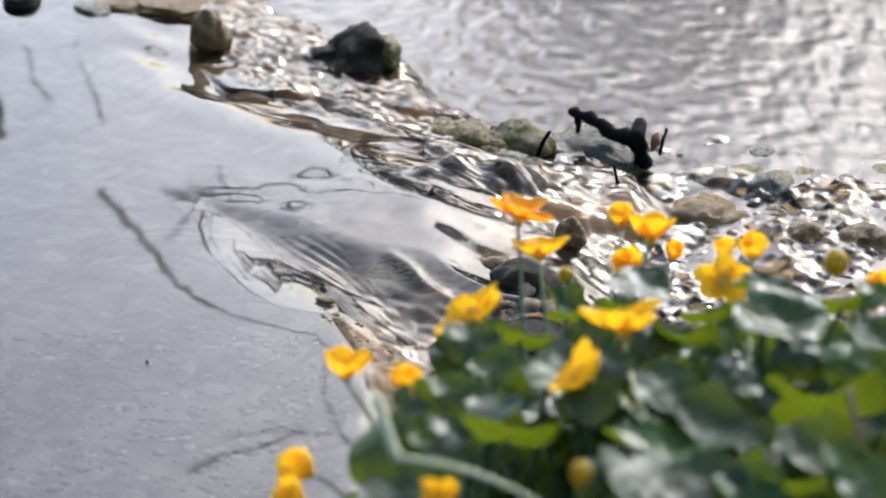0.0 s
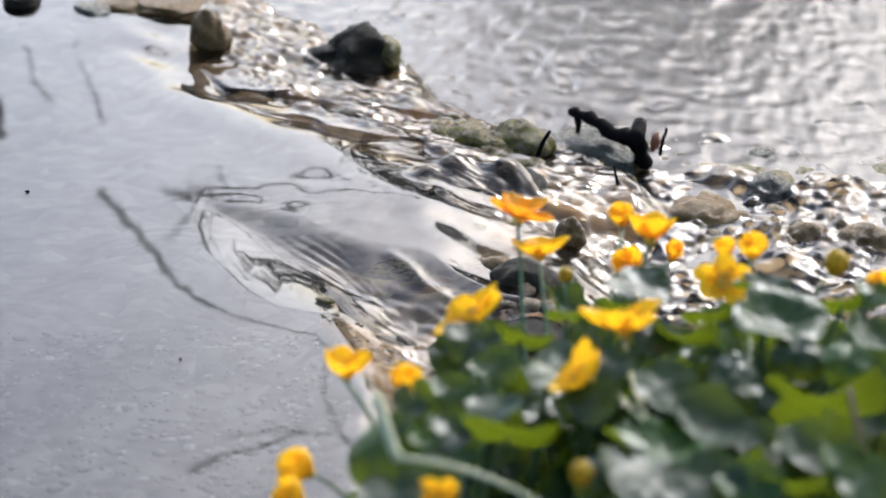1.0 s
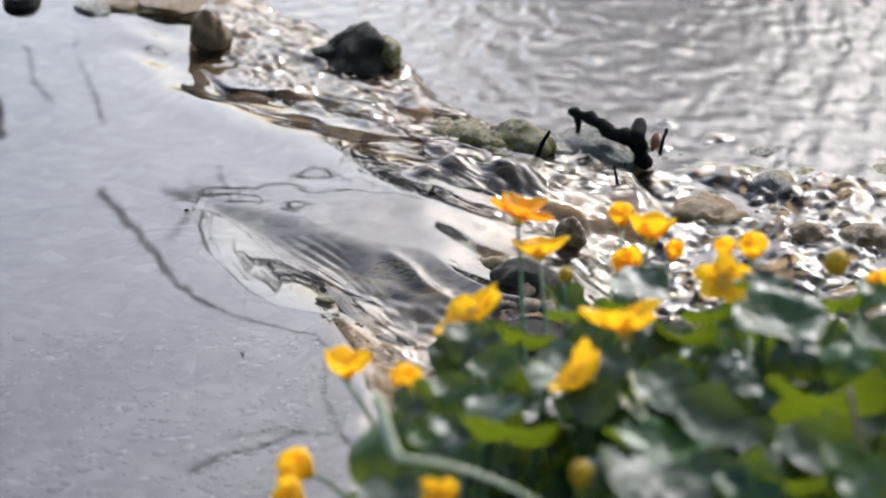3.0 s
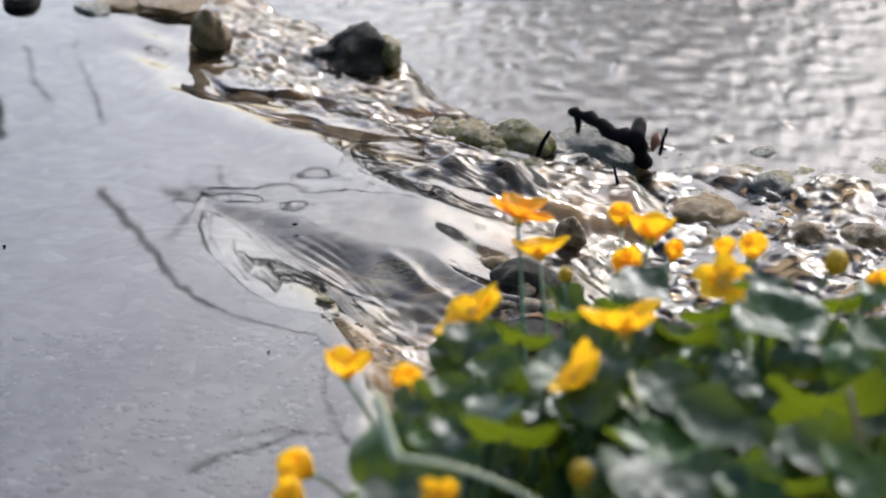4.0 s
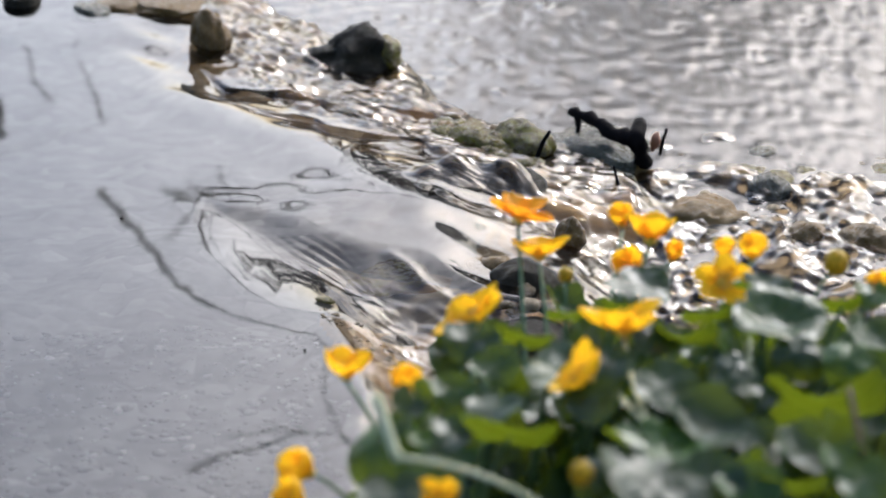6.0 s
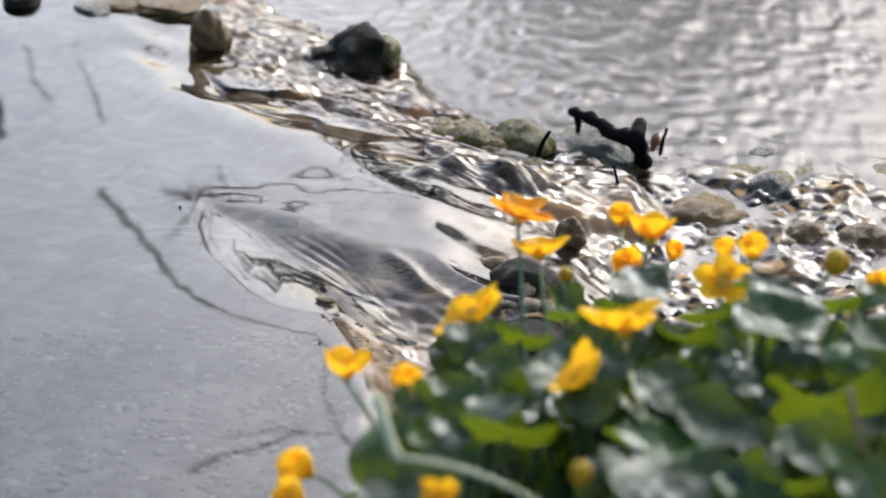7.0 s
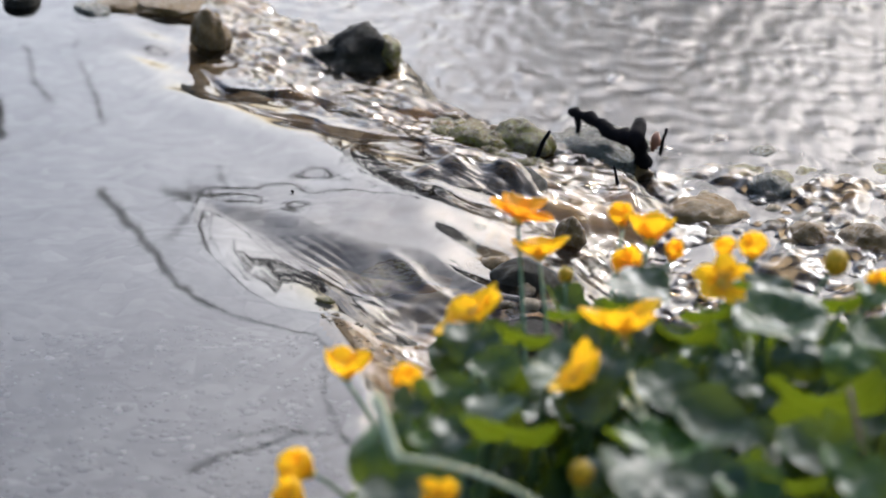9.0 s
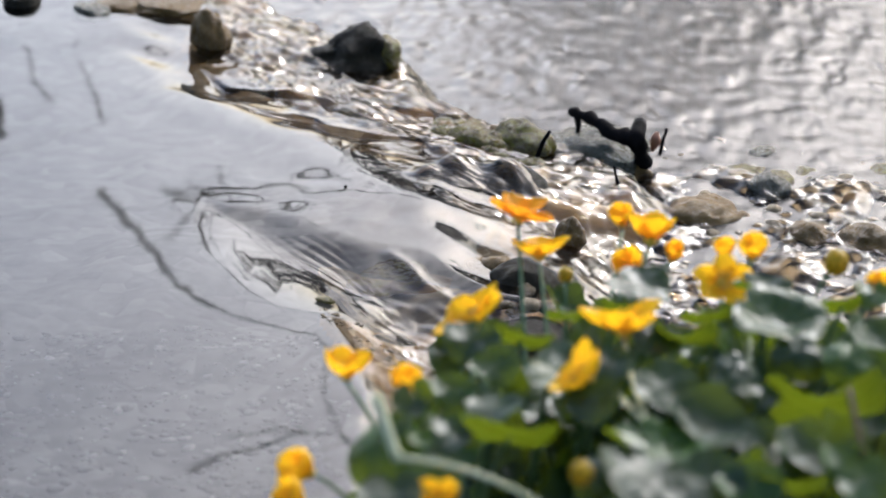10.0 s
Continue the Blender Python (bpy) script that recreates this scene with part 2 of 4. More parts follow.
# the hollow's lip, valley and brow: y for rising x
LIP_X, LIP_Y = [-0.220, -0.206, -0.179, -0.157, -0.132, -0.102, -0.082, -0.063, -0.044, -0.030, 0.3], [2.263, 2.213, 2.159, 2.109, 2.073, 2.060, 2.055, 2.008, 1.939, 1.875, 1.82]
VALLEY_X, VALLEY_Y = [-0.199, -0.171, -0.150, -0.125, -0.105, -0.086, -0.066, -0.042, -0.010, 0.028], [2.298, 2.255, 2.220, 2.188, 2.172, 2.152, 2.113, 2.058, 1.987, 1.964]
BROW_X, BROW_Y = [-0.224, -0.188, -0.154, -0.108, -0.064, -0.002, 0.055, 0.083], [2.330, 2.296, 2.290, 2.252, 2.219, 2.201, 2.187, 2.180]
SHORE_X = [-400, -3, -0.3, -0.09, -0.06, 0.0, 0.1, 0.35, 3, 400]
SHORE_Y = [0.9, 1.1, 1.2, 1.5, 1.72, 1.84, 1.9, 1.93, 1.8, 1.7]


def water_height(x, y):
    """The still form of the water: a level pool, its crest, the hollow and the lower stream."""
    wob = 0.004 * swell(x, y, 0.09, 3) + 0.006 * swell(x, y, 0.22, 4) * smooth(2.35, 2.6, y)
    over = x - np.interp(y, CREST_Y, CREST_X) + wob
    rubble = smooth(2.33, 2.42, y)
    span = 0.045 + 0.035 * np.exp(-((y - 2.27) / 0.10) ** 2) + 0.09 * rubble
    early = smooth(2.06, 2.18, y)
    rim = -0.018 * smooth(-0.008, 0.05, over) + (LOW * 1.35 + 0.016) * smooth(0.10, 0.2, over)
    quick = -0.013 * smooth(-0.01 - 0.05 * early, 0.055 - 0.025 * early, over) + (LOW * 0.92 + 0.013) * smooth(0.005, span + 0.075, over) + LOW * 0.45 * smooth(0.16, 0.26, over)
    wide = np.interp(y, RUBBLE_Y, RUBBLE_W)
    slow = -0.028 * smooth(-0.01, wide, over) + (LOW * 1.35 + 0.028) * smooth(wide, wide + 0.08, over)
    # standing ridges: the water dips, then climbs a low step that faces the bank
    for rx, ry, dip, lead in RIDGES:
        d = y - np.interp(x, rx, ry) - 0.0035 * swell(x, y * 0.3, 0.06, 41)
        ends = smooth(rx[0] - 0.005, rx[0] + 0.075, x) * smooth(rx[-1] + 0.015, rx[-1] - 0.015, x)
        slow = slow - dip * ends * (1 + 0.25 * swell(x, y, 0.09, 43)) * smooth(-lead, 0.0, d) ** 1.3 * (1 - smooth(0.0, 0.0065, d))
    slow = slow - 0.005 * smooth(-0.13, 0.03, over)
    side = smooth(2.03, 2.1, y)
    quick = quick * side + rim * (1 - side)
    z = quick * (1 - rubble) + slow * rubble - 0.0055 * early * smooth(-0.075, 0.0, over)
    # the hollow in the crest: a lip, the valley along which the water runs off, and a brow on its far side
    wave = 0.003 * swell(x, y, 0.11, 47)
    lip, valley, brow = np.interp(x, LIP_X, LIP_Y), np.interp(x, VALLEY_X, VALLEY_Y) + wave, np.interp(x, BROW_X, BROW_Y) + wave
    deep = np.interp(x, [-0.215, -0.17, -0.13, -0.10, -0.06, -0.02, 0.03, 0.1], [0, 0.0050, 0.0085, 0.0112, 0.017, 0.031, 0.042, 0.042])
    fall = ramp(lip - 0.004, valley, y) * (1 - smooth(valley + 0.25 * (brow - valley), brow + 0.018, y)) * smooth(0.17, 0.10, x)
    hol = fall * deep / 0.036
    z = np.minimum(z, -deep * fall)
    # water mounding over two stones of the fall
    for sx, sy, wide, tall in ((0.0110, 2.4410, 0.022, 0.016), (0.0638, 2.4300, 0.022, 0.021), (-0.0165, 2.418, 0.010, 0.007)):
        z = z + tall * np.exp(-((x - sx) / wide) ** 2 - ((y - sy) / (wide * 1.3)) ** 2)
    # a gentle draw-down before it
    d = np.hypot((x + 0.0) / 1.1, (y - 2.2))
    z = z - 0.008 * np.exp(-(d / 0.115) ** 2)
    return z, over, hol


def ground_height(x, y):
    z, over, hol = water_height(x, y)
    crest = np.exp(-(over / 0.05) ** 2)
    rubble = smooth(2.33, 2.42, y) * smooth(0.0, 0.015, over) * smooth(0.06, 0.0, over - np.interp(y, RUBBLE_Y, RUBBLE_W))
    deep = 0.04 * (1 - crest) + 0.009 * crest + 0.004 * hol
    near = smooth(2.0, 1.0, np.hypot(x, y - 2.4))
    rough = (0.006 * field(x, y, 0.04, 5) + 0.008 * field(x, y, 0.12, 6)) * near
    deep = np.maximum(deep + rough * (1 - 0.6 * crest), 0.004)
    deep = deep * (1 - rubble) + rubble * (0.008 + 0.006 * field(x, y, 0.028, 15))
    z = z - deep
    shore = np.interp(x, SHORE_X, SHORE_Y)
    bank = np.minimum(-0.08 + 0.75 * (shore - y), 0.045 + 0.12 * np.clip(shore - 0.25 - y, 0, 3)) + 0.008 * field(x, y, 0.06, 8) * near
    z = np.maximum(z, bank)
    r = np.hypot(x, y - 2.5)
    rise = smooth(1.6, 3.4, r) * 0.07 + smooth(3.4, 9.0, r) * 0.1 + np.clip(r - 8, 0, 500) * 0.008 * (1 + 0.4 * field(x, y, 35.0, 9))
    behind = np.clip(-0.9 - y, 0, 5.0) * 0.2 + np.clip(-5.9 - y, 0, 60) * 0.1
    # an unseen hillside added beyond the lower stream to block low sky from the riffle
    az = np.degrees(np.arctan2(x, y))
    rise = rise + smooth(28, 50, az) * smooth(120, 80, az) * np.clip(r - 4, 0, 120) * 0.1
    return z + rise + behind * (1 + 0.15 * field(x, y, 1.3, 17))


def spread(lo, hi, fine, far, grow=1.25):
    """Even steps from lo to hi, then growing ones to far on both sides."""
    mid = list(np.arange(lo, hi + fine / 2, fine))
    step, a, b = fine, lo, hi
    left, right = [], []
    while b < far:
        step *= grow
        a, b = a - step, b + step
        left.append(a)
        right.append(b)
    return np.array(left[::-1] + mid + right)


def build_ground():
    xs, ys = spread(-0.62, 0.62, 0.0055, 420, 1.08), spread(1.55, 3.7, 0.0065, 420, 1.08)
    xs = np.concatenate([xs[xs < -0.161], np.arange(-0.16, 0.121, 0.003), xs[xs > 0.123]])
    ys = np.concatenate([ys[ys < 1.849], np.arange(1.85, 2.351, 0.003), ys[ys > 2.353]])
    X, Y = np.meshgrid(xs, ys)
    Z = ground_height(X, Y)
    me = grid_mesh("ground", X, Y, Z)
    me.materials.append(BED)
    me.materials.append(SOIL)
    me.materials.append(CREST_BED)
    me.materials.append(HOLLOW_BED)
    me.materials.append(BANK)
    n = len(me.polygons)
    mid = np.empty(n * 3)
    me.polygons.foreach_get("center", mid)
    mx, my, mz = mid.reshape(-1, 3).T
    w, over, hol = water_height(mx, my)
    kind = np.where(((over > -0.012) & ((over < 0.32) | ((my < 2.75) & (mx < 0.62))) & (my > 1.95)), 2, 0)
    kind = np.where((hol > 0.3) | ((over > 0.04) & (over < 0.32) & (my < 2.25) & (my > 1.9)), 3, kind)
    kind = np.where((my < np.interp(mx, SHORE_X, SHORE_Y) - 0.06) & (mz > -0.04), 1, kind)
    # the beds give way to shingle in patches, the soil of the near bank goes on
    patchy = np.random.default_rng(6).uniform(-0.9, 0.9, n)
    kind = np.where((kind != 1) & (np.hypot(mx, my - 1.0) + 0.35 * field(mx, my, 0.7, 19) + patchy > 3.6), 4, kind)
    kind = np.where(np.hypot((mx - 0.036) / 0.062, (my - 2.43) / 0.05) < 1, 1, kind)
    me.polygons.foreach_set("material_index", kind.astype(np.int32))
    return tagged(new("ground", me), "grey-brown gravel bed and banks of a shallow brook", "ground", kind="structure")


def build_pool():
    xs, ys = spread(-0.5, 0.24, 0.0028, 3.0), spread(1.6, 3.2, 0.0028, 2.6)
    xs = np.concatenate([xs[xs < -0.271], FINE_X, xs[xs > 0.123]])
    ys = np.concatenate([ys[ys < 1.949], FINE_Y, ys[ys > 2.793]])
    X, Y = np.meshgrid(xs, ys)
    Z, over, hol = water_height(X, Y)
    film = np.maximum((0.12 * smooth(0.0, 0.02, over) + 0.88 * smooth(0.055, 0.085, over)) * smooth(2.3, 2.4, Y), smooth(0.015, 0.05, over) * smooth(2.06, 2.16, Y))
    # fine lines drawn out along the flow, and the broken film on the rubble
    s = Y - np.interp(X, VALLEY_X, VALLEY_Y)
    lines = np.exp(-((s - 0.040) / 0.034) ** 2) * smooth(-0.17, -0.12, X) * smooth(0.02, -0.05, X)
    Z = Z + 0.00036 * lines * np.sin(s * 470 + 1.5 * swell(X, Y, 0.12, 21)) * (1 + 0.5 * swell(X, Y, 0.06, 27))
    quick = smooth(0.2, 0.7, hol)
    Z = Z + quick * (0.0010 * swell(X * 0.7 + Y * 0.9, X * 0.35 - Y * 0.45, 0.045, 22) + 0.00035 * swell(X + Y, X * 0.4 - Y * 0.4, 0.016, 29))
    # a sharp crest of water across the hollow
    along = np.clip(((X - -0.0448) * 0.0476 + (Y - 2.2094) * -0.0762) / 0.008074, 0, 1)
    off = np.hypot(X - -0.0448 - along * 0.0476, Y - 2.2094 - along * -0.0762 - 0.004 * np.sin(along * 7))
    Z = Z + 0.0035 * np.exp(-(off / 0.007) ** 2) * (0.5 + 0.5 * np.sin(along * math.pi))
    mound = np.exp(-((X - 0.035) / 0.06) ** 2 - ((Y - 2.42) / 0.045) ** 2)
    Z = Z + mound * (0.0008 * swell(X * 0.75 + Y * 0.65, X * 0.2 - Y * 0.2, 0.02, 28) + 0.0004 * swell(X + Y, X * 0.3 - Y * 0.3, 0.009, 30))
    Z = Z + 0.00002 * swell(X, Y * 0.6, 0.08, 24) + film * (0.003 + 0.0014 * swell(X * 0.55 - Y * 0.35, X * 0.5 + Y, 0.04, 25) + 0.0007 * swell(X * 0.9 + Y * 0.5, X * 0.3 - Y * 0.5, 0.014, 26))
    keep = (over < 0.33) & (Z > LOW * 1.34) & (swirl_zone(X, Y) >= 0)
    me = grid_mesh("water_pool", X, Y, Z, keep)
    me.materials.append(WATER)
    me.materials.append(FILM)
    me.materials.append(EDGE)
    me.materials.append(HOLLOW_WATER)
    mid = np.empty(len(me.polygons) * 3)
    me.polygons.foreach_get("center", mid)
    mx, my, mz = mid.reshape(-1, 3).T
    w, over, hol = water_height(mx, my)
    kind = np.where(over > -0.004, 2, 0)
    kind = np.where(over > np.where(my > 2.4, 0.06, 0.006), 1, kind)
    kind = np.where((hol > 0.3) & (mx < 0.1), 3, kind)
    me.polygons.foreach_set("material_index", kind.astype(np.int32))
    ob = tagged(new("water", me), "clear calm pool water curling over a stone weir", "water", kind="structure")
    ob.visible_shadow = False
    return ob



def choppy(x, y, seed, count=50, lo=0.03, hi=0.14, fan=0.5):
    r = np.random.RandomState(seed)
    z = np.zeros_like(x)
    for i in range(count):
        w = lo * (hi / lo) ** r.rand()
        a = r.normal(0.0, fan)
        k = math.tau / w
        z += w ** 1.0 * np.sin(k * (x * math.cos(a) + y * math.sin(a)) + r.rand() * 6.28 + 1.2 * field(x, y, w * 2.2, seed + i))
    z /= z.std()
    return z + 0.22 * z * np.abs(z)


def build_riffle(seed, along, across, amp, turn, label):
    """A sheet of broken water, longer than the stretch that is seen; it slides downstream."""
    u, v = np.meshgrid(np.arange(-along, 0.6, 0.0036), np.arange(-across, across, 0.0036))
    c, s = math.cos(radians(turn)), math.sin(radians(turn))
    east, north = u * c - v * s, u * s + v * c
    me = grid_mesh("water_riffle", u, v, amp * choppy(east, north * 0.5, seed, 60, 0.015, 0.06, 1.0))
    me.materials.append(RIFFLE)
    return tagged(new("water_riffle", me), label, "water", kind="structure")


def swirl_zone(x, y):
    """Below 0 inside the stretch of pool whose mirror image wavers."""
    return np.hypot((x + 0.085) / 0.145, (y - 2.335) / 0.085) - 1 + 0.05 * swell(x, y, 0.12, 61)


def build_swirl():
    """The gently heaving water above the hollow, set into the pool."""
    u, v = np.meshgrid(FINE_X, FINE_Y)
    w, over, hol = water_height(u, v)
    q = swirl_zone(u, v)
    calm = smooth(0.0, -0.45, q)
    lift = calm * (0.00026 * swell(u, v * 0.6, 0.06, 62) + 0.00003 * swell(u, v * 0.6, 0.024, 63))
    me = grid_mesh("water_swirl", u + 0.085, v - 2.335, w + lift, q < 0, whole=True)
    me.materials.append(WATER)
    ob = tagged(new("water_swirl", me), "glassy heaving water drawn towards the hollow", "water", kind="structure")
    ob.matrix_basis = pose(-0.085, 2.335, 0)
    ob.visible_shadow = False
    return ob


def build_sheet():
    """The thin running water over the rubble of the weir."""
    u, v = np.meshgrid(np.arange(-0.36, 0.34, 0.003), np.arange(2.36, 3.2, 0.003))
    z, over, hol = water_height(u, v)
    wide = np.interp(v, RUBBLE_Y, RUBBLE_W)
    inside = smooth(0.06, 0.085, over) * smooth(0.03, 0.0, over - wide) * smooth(2.36, 2.44, v)
    z = z + inside * (0.004 + 0.0016 * swell(u * 0.55 - v * 0.35, u * 0.5 + v, 0.05, 45) + 0.0005 * swell(u, v, 0.02, 46)) - 0.004 * (1 - inside)
    me = grid_mesh("water_sheet", u, v, z, inside > 0.05)
    me.materials.append(SHEET)
    ob = tagged(new("water_sheet", me), "thin glittering water running over the weir's rubble", "water", kind="structure")
    ob.visible_shadow = False
    return ob


def build_cascade():
    """Standing waves among the stones below the fall."""
    u, v = np.meshgrid(np.arange(0.03, 0.56, 0.002), np.arange(1.9, 2.72, 0.002))
    edge = smooth(2.74, 2.56, v + 0.036 * swell(u, v, 0.2, 71)) * smooth(0.03, 0.1, u) * smooth(0.62, 0.52, u)
    chop = choppy(u * 0.7 - v * 0.25, v * 0.8 + u * 0.25, 72, 60, 0.010, 0.034, 0.9)
    z = LOW - 0.014 + edge * (0.0160 + 0.0014 * chop + 0.006 * swell(u, v, 0.11, 74))
    me = grid_mesh("water_cascade", u, v, z)
    me.materials.append(CASCADE)
    return tagged(new("water_cascade", me), "broken shallow water standing in waves among stones", "water", kind="structure")


# ---- stones ----
def stone_mesh(name, seed, material, rough=0.38, sub=4):
    bm = bmesh.new()
    bmesh.ops.create_icosphere(bm, subdivisions=sub, radius=1.0)
    off = Vector((seed * 7.3, seed * 3.1, seed * 1.7))
    for v in bm.verts:
        d = noise.noise(v.co * 0.9 + off) * rough + noise.noise(v.co * 2.3 + off) * rough * 0.45 + noise.noise(v.co * 5.5 + off) * rough * 0.2 + noise.noise(v.co * 13 + off) * rough * 0.07
        v.co *= 1 + d
        if v.co.z < -0.5:
            v.co.z = -0.5 + (v.co.z + 0.5) * 0.3
    return mesh_of(name, bm, material)


STONES = {}
for key, mat in (("brown", STONE_BROWN), ("dark", STONE_DARK), ("moss", STONE_MOSS), ("grey", STONE_GREY), ("black", STONE_DARK)):
    STONES[key] = [stone_mesh("stone_" + key, i + 10 * len(STONES), mat, 0.2 if key == "dark" else 0.5 if key == "black" else 0.36) for i in range(5)]
STONE_LABEL = {
    "brown": "wet brown stone in the brook, worn and rough",
    "dark": "dark wet stone with water running over it",
    "moss": "olive mossy stone of the weir, wet and shining",
    "black": "black wet stone, rough and broken",
    "grey": "wet grey-green stone lying in the riffle",
}


def stone(x, y, z, w, d, h, kind="brown", turn=0.0, which=0, tilt=0.0, label=""):
    ob = new("stone", STONES[kind][which % 5])
    ob.matrix_basis = pose(x, y, z, tilt, 0, turn) @ Matrix.Diagonal((w / 2, d / 2, h / 2, 1))
    return tagged(ob, label or STONE_LABEL[kind], "stone", "stones of the brook")


def ground_at(x, y):
    return float(ground_height(np.array([x]), np.array([y]))[0])


def build_stones():
    stone(-0.2465, 2.8611, 0.0000, 0.040, 0.045, 0.055, "brown", 20, 0, label="rough brown stone standing at the pool's rim")
    stone(-0.1015, 2.8694, -0.0260, 0.092, 0.085, 0.054, "black", -20, 0, 12, label="large black wet stone at the weir")
    stone(-0.0660, 2.8780, -0.0260, 0.040, 0.05, 0.042, "moss", 30, 3)
    stone(-0.3495, 3.0015, -0.0030, 0.08, 0.08, 0.018, "brown", 10, 2, label="flat brown stone at the pool's far rim")
    stone(-0.3018, 2.9919, -0.0030, 0.075, 0.08, 0.018, "brown", -15, 3, label="flat olive-brown stone at the pool's far rim")
    stone(-0.3856, 2.9624, -0.0040, 0.04, 0.06, 0.02, "grey", 40, 1)
    stone(-0.4654, 2.9951, 0.0000, 0.04, 0.06, 0.035, "dark", 0, 2, label="black stone at the pool's far rim")
    stone(0.0109, 2.4382, -0.0260, 0.074, 0.10, 0.036, "dark", -25, 3, label="dark rounded stone parting the falling water")
    stone(0.0633, 2.4358, -0.0330, 0.07, 0.085, 0.05, "dark", 15, 4, label="dark rounded stone parting the falling water")
    stone(0.0307, 2.5867, -0.0320, 0.046, 0.05, 0.032, "moss", -10, 0)
    stone(0.0552, 2.5741, -0.0360, 0.036, 0.04, 0.032, "moss", 60, 2)
    stone(0.0772, 2.5831, -0.0300, 0.045, 0.07, 0.045, "moss", 35, 1)
    stone(0.1122, 2.3138, -0.0330, 0.028, 0.03, 0.036, "brown", 10, 1, label="small dark brown stone in the fall")
    stone(0.2381, 2.4658, -0.0670, 0.07, 0.06, 0.038, "brown", 5, 2)
    stone(0.1533, 2.6137, -0.0510, 0.10, 0.09, 0.055, "grey", -12, 2, label="grey-green wet stone under a black branch")
    stone(0.1201, 2.6165, -0.0600, 0.05, 0.06, 0.045, "grey", 50, 3)
    stone(0.0692, 2.1900, -0.0370, 0.068, 0.055, 0.062, "dark", 30, 1, label="dark stone at the end of the hollow")
    stone(0.0650, 2.0980, -0.0500, 0.075, 0.07, 0.05, "dark", 50, 2, label="dark stone below the hollow")
    stone(0.0411, 2.2177, -0.0260, 0.034, 0.04, 0.028, "brown", 80, 3)
    stone(-0.0117, 2.2452, -0.0580, 0.11, 0.05, 0.03, "brown", 5, 4, label="brown stone under the water of the hollow")
    stone(-0.0454, 2.2382, -0.0450, 0.07, 0.05, 0.03, "moss", 25, 2)
    stone(0.3858, 2.3924, -0.0700, 0.06, 0.06, 0.04, "brown", 0, 1)
    stone(-0.0944, 2.0861, -0.0030, 0.016, 0.010, 0.006, "moss", -30, 2)
    stone(0.1418, 2.6091, -0.0500, 0.038, 0.042, 0.032, "grey", 10, 0)
    stone(0.1618, 2.6117, -0.0450, 0.034, 0.037, 0.029, "dark", 70, 0)
    stone(0.1762, 2.5889, -0.0550, 0.036, 0.040, 0.031, "grey", 130, 0)
    stone(0.1520, 2.5680, -0.0550, 0.030, 0.033, 0.025, "grey", 200, 0)
    stone(0.1098, 2.5691, -0.0450, 0.030, 0.033, 0.025, "dark", 40, 0)
    stone(0.1878, 2.5796, -0.0600, 0.028, 0.031, 0.024, "brown", 90, 0)
    stone(0.1014, 2.4469, -0.0400, 0.030, 0.033, 0.025, "brown", 20, 0)
    stone(0.1483, 2.4988, -0.0550, 0.034, 0.037, 0.029, "brown", 150, 0)
    stone(0.1088, 2.3193, -0.0500, 0.026, 0.029, 0.022, "brown", 60, 0)
    stone(0.1278, 2.3179, -0.0580, 0.024, 0.026, 0.020, "brown", 110, 0)
    stone(0.1711, 2.5385, -0.0600, 0.026, 0.029, 0.022, "grey", 15, 0)
    stone(0.3395, 2.4111, -0.0740, 0.050, 0.055, 0.043, "brown", 35, 0)
    stone(0.3112, 2.5310, -0.0660, 0.040, 0.044, 0.034, "grey", 75, 0)
    rng = random.Random(11)
    # the rubble of the weir's crest, the nearer stones singly
    loose = []
    for i in range(260):
        y = rng.uniform(2.48, 3.1)
        x = float(np.interp(y, CREST_Y, CREST_X)) + (0.058 if y < 2.73 else 0.02) + (float(np.interp(y, RUBBLE_Y, RUBBLE_W)) - 0.01) * rng.random()
        s = rng.uniform(0.012, 0.042)
        w = float(water_height(np.array([x]), np.array([y]))[0][0])
        h = s * rng.uniform(0.4, 0.65)
        row = (x, y, w - h * rng.uniform(0.5, 0.85), s, s * rng.uniform(0.8, 1.4), h, rng.choice(("moss", "moss", "brown", "brown", "grey")), rng.uniform(0, 360), rng.randrange(5), rng.uniform(-15, 15))
        if s > 0.029:
            stone(x, y, w - h * 0.52, *row[3:])
        else:
            loose.append(row)
    # a heap of small mossy stones at the weir's end
    for i in range(64):
        f = rng.random()
        x, y = 0.0 + 0.085 * f + rng.gauss(0, 0.008), 2.66 - 0.11 * f + rng.uniform(-0.05, 0.05)
        s = rng.uniform(0.010, 0.026)
        w = float(water_height(np.array([x]), np.array([y]))[0][0])
        stone(x, y, w + s * rng.uniform(-0.1, 0.15), s, s * rng.uniform(0.8, 1.3), s * rng.uniform(0.6, 0.9), rng.choice(("moss", "moss", "moss", "brown")), rng.uniform(0, 360), rng.randrange(5), rng.uniform(-20, 20))
    # gravel on the near rim
    for i in range(45):
        f = rng.random()
        x, y = -0.100 + 0.075 * f + rng.gauss(0, 0.006), 2.07 - 0.10 * f + rng.gauss(0, 0.007)
        s = rng.uniform(0.0018, 0.0045)
        w = float(water_height(np.array([x]), np.array([y]))[0][0])
        loose.append((x, y, w - s * rng.uniform(0.0, 0.2), s, s * rng.uniform(0.8, 1.6), s * 0.5, "brown", rng.uniform(0, 360), rng.randrange(5), 0.0))
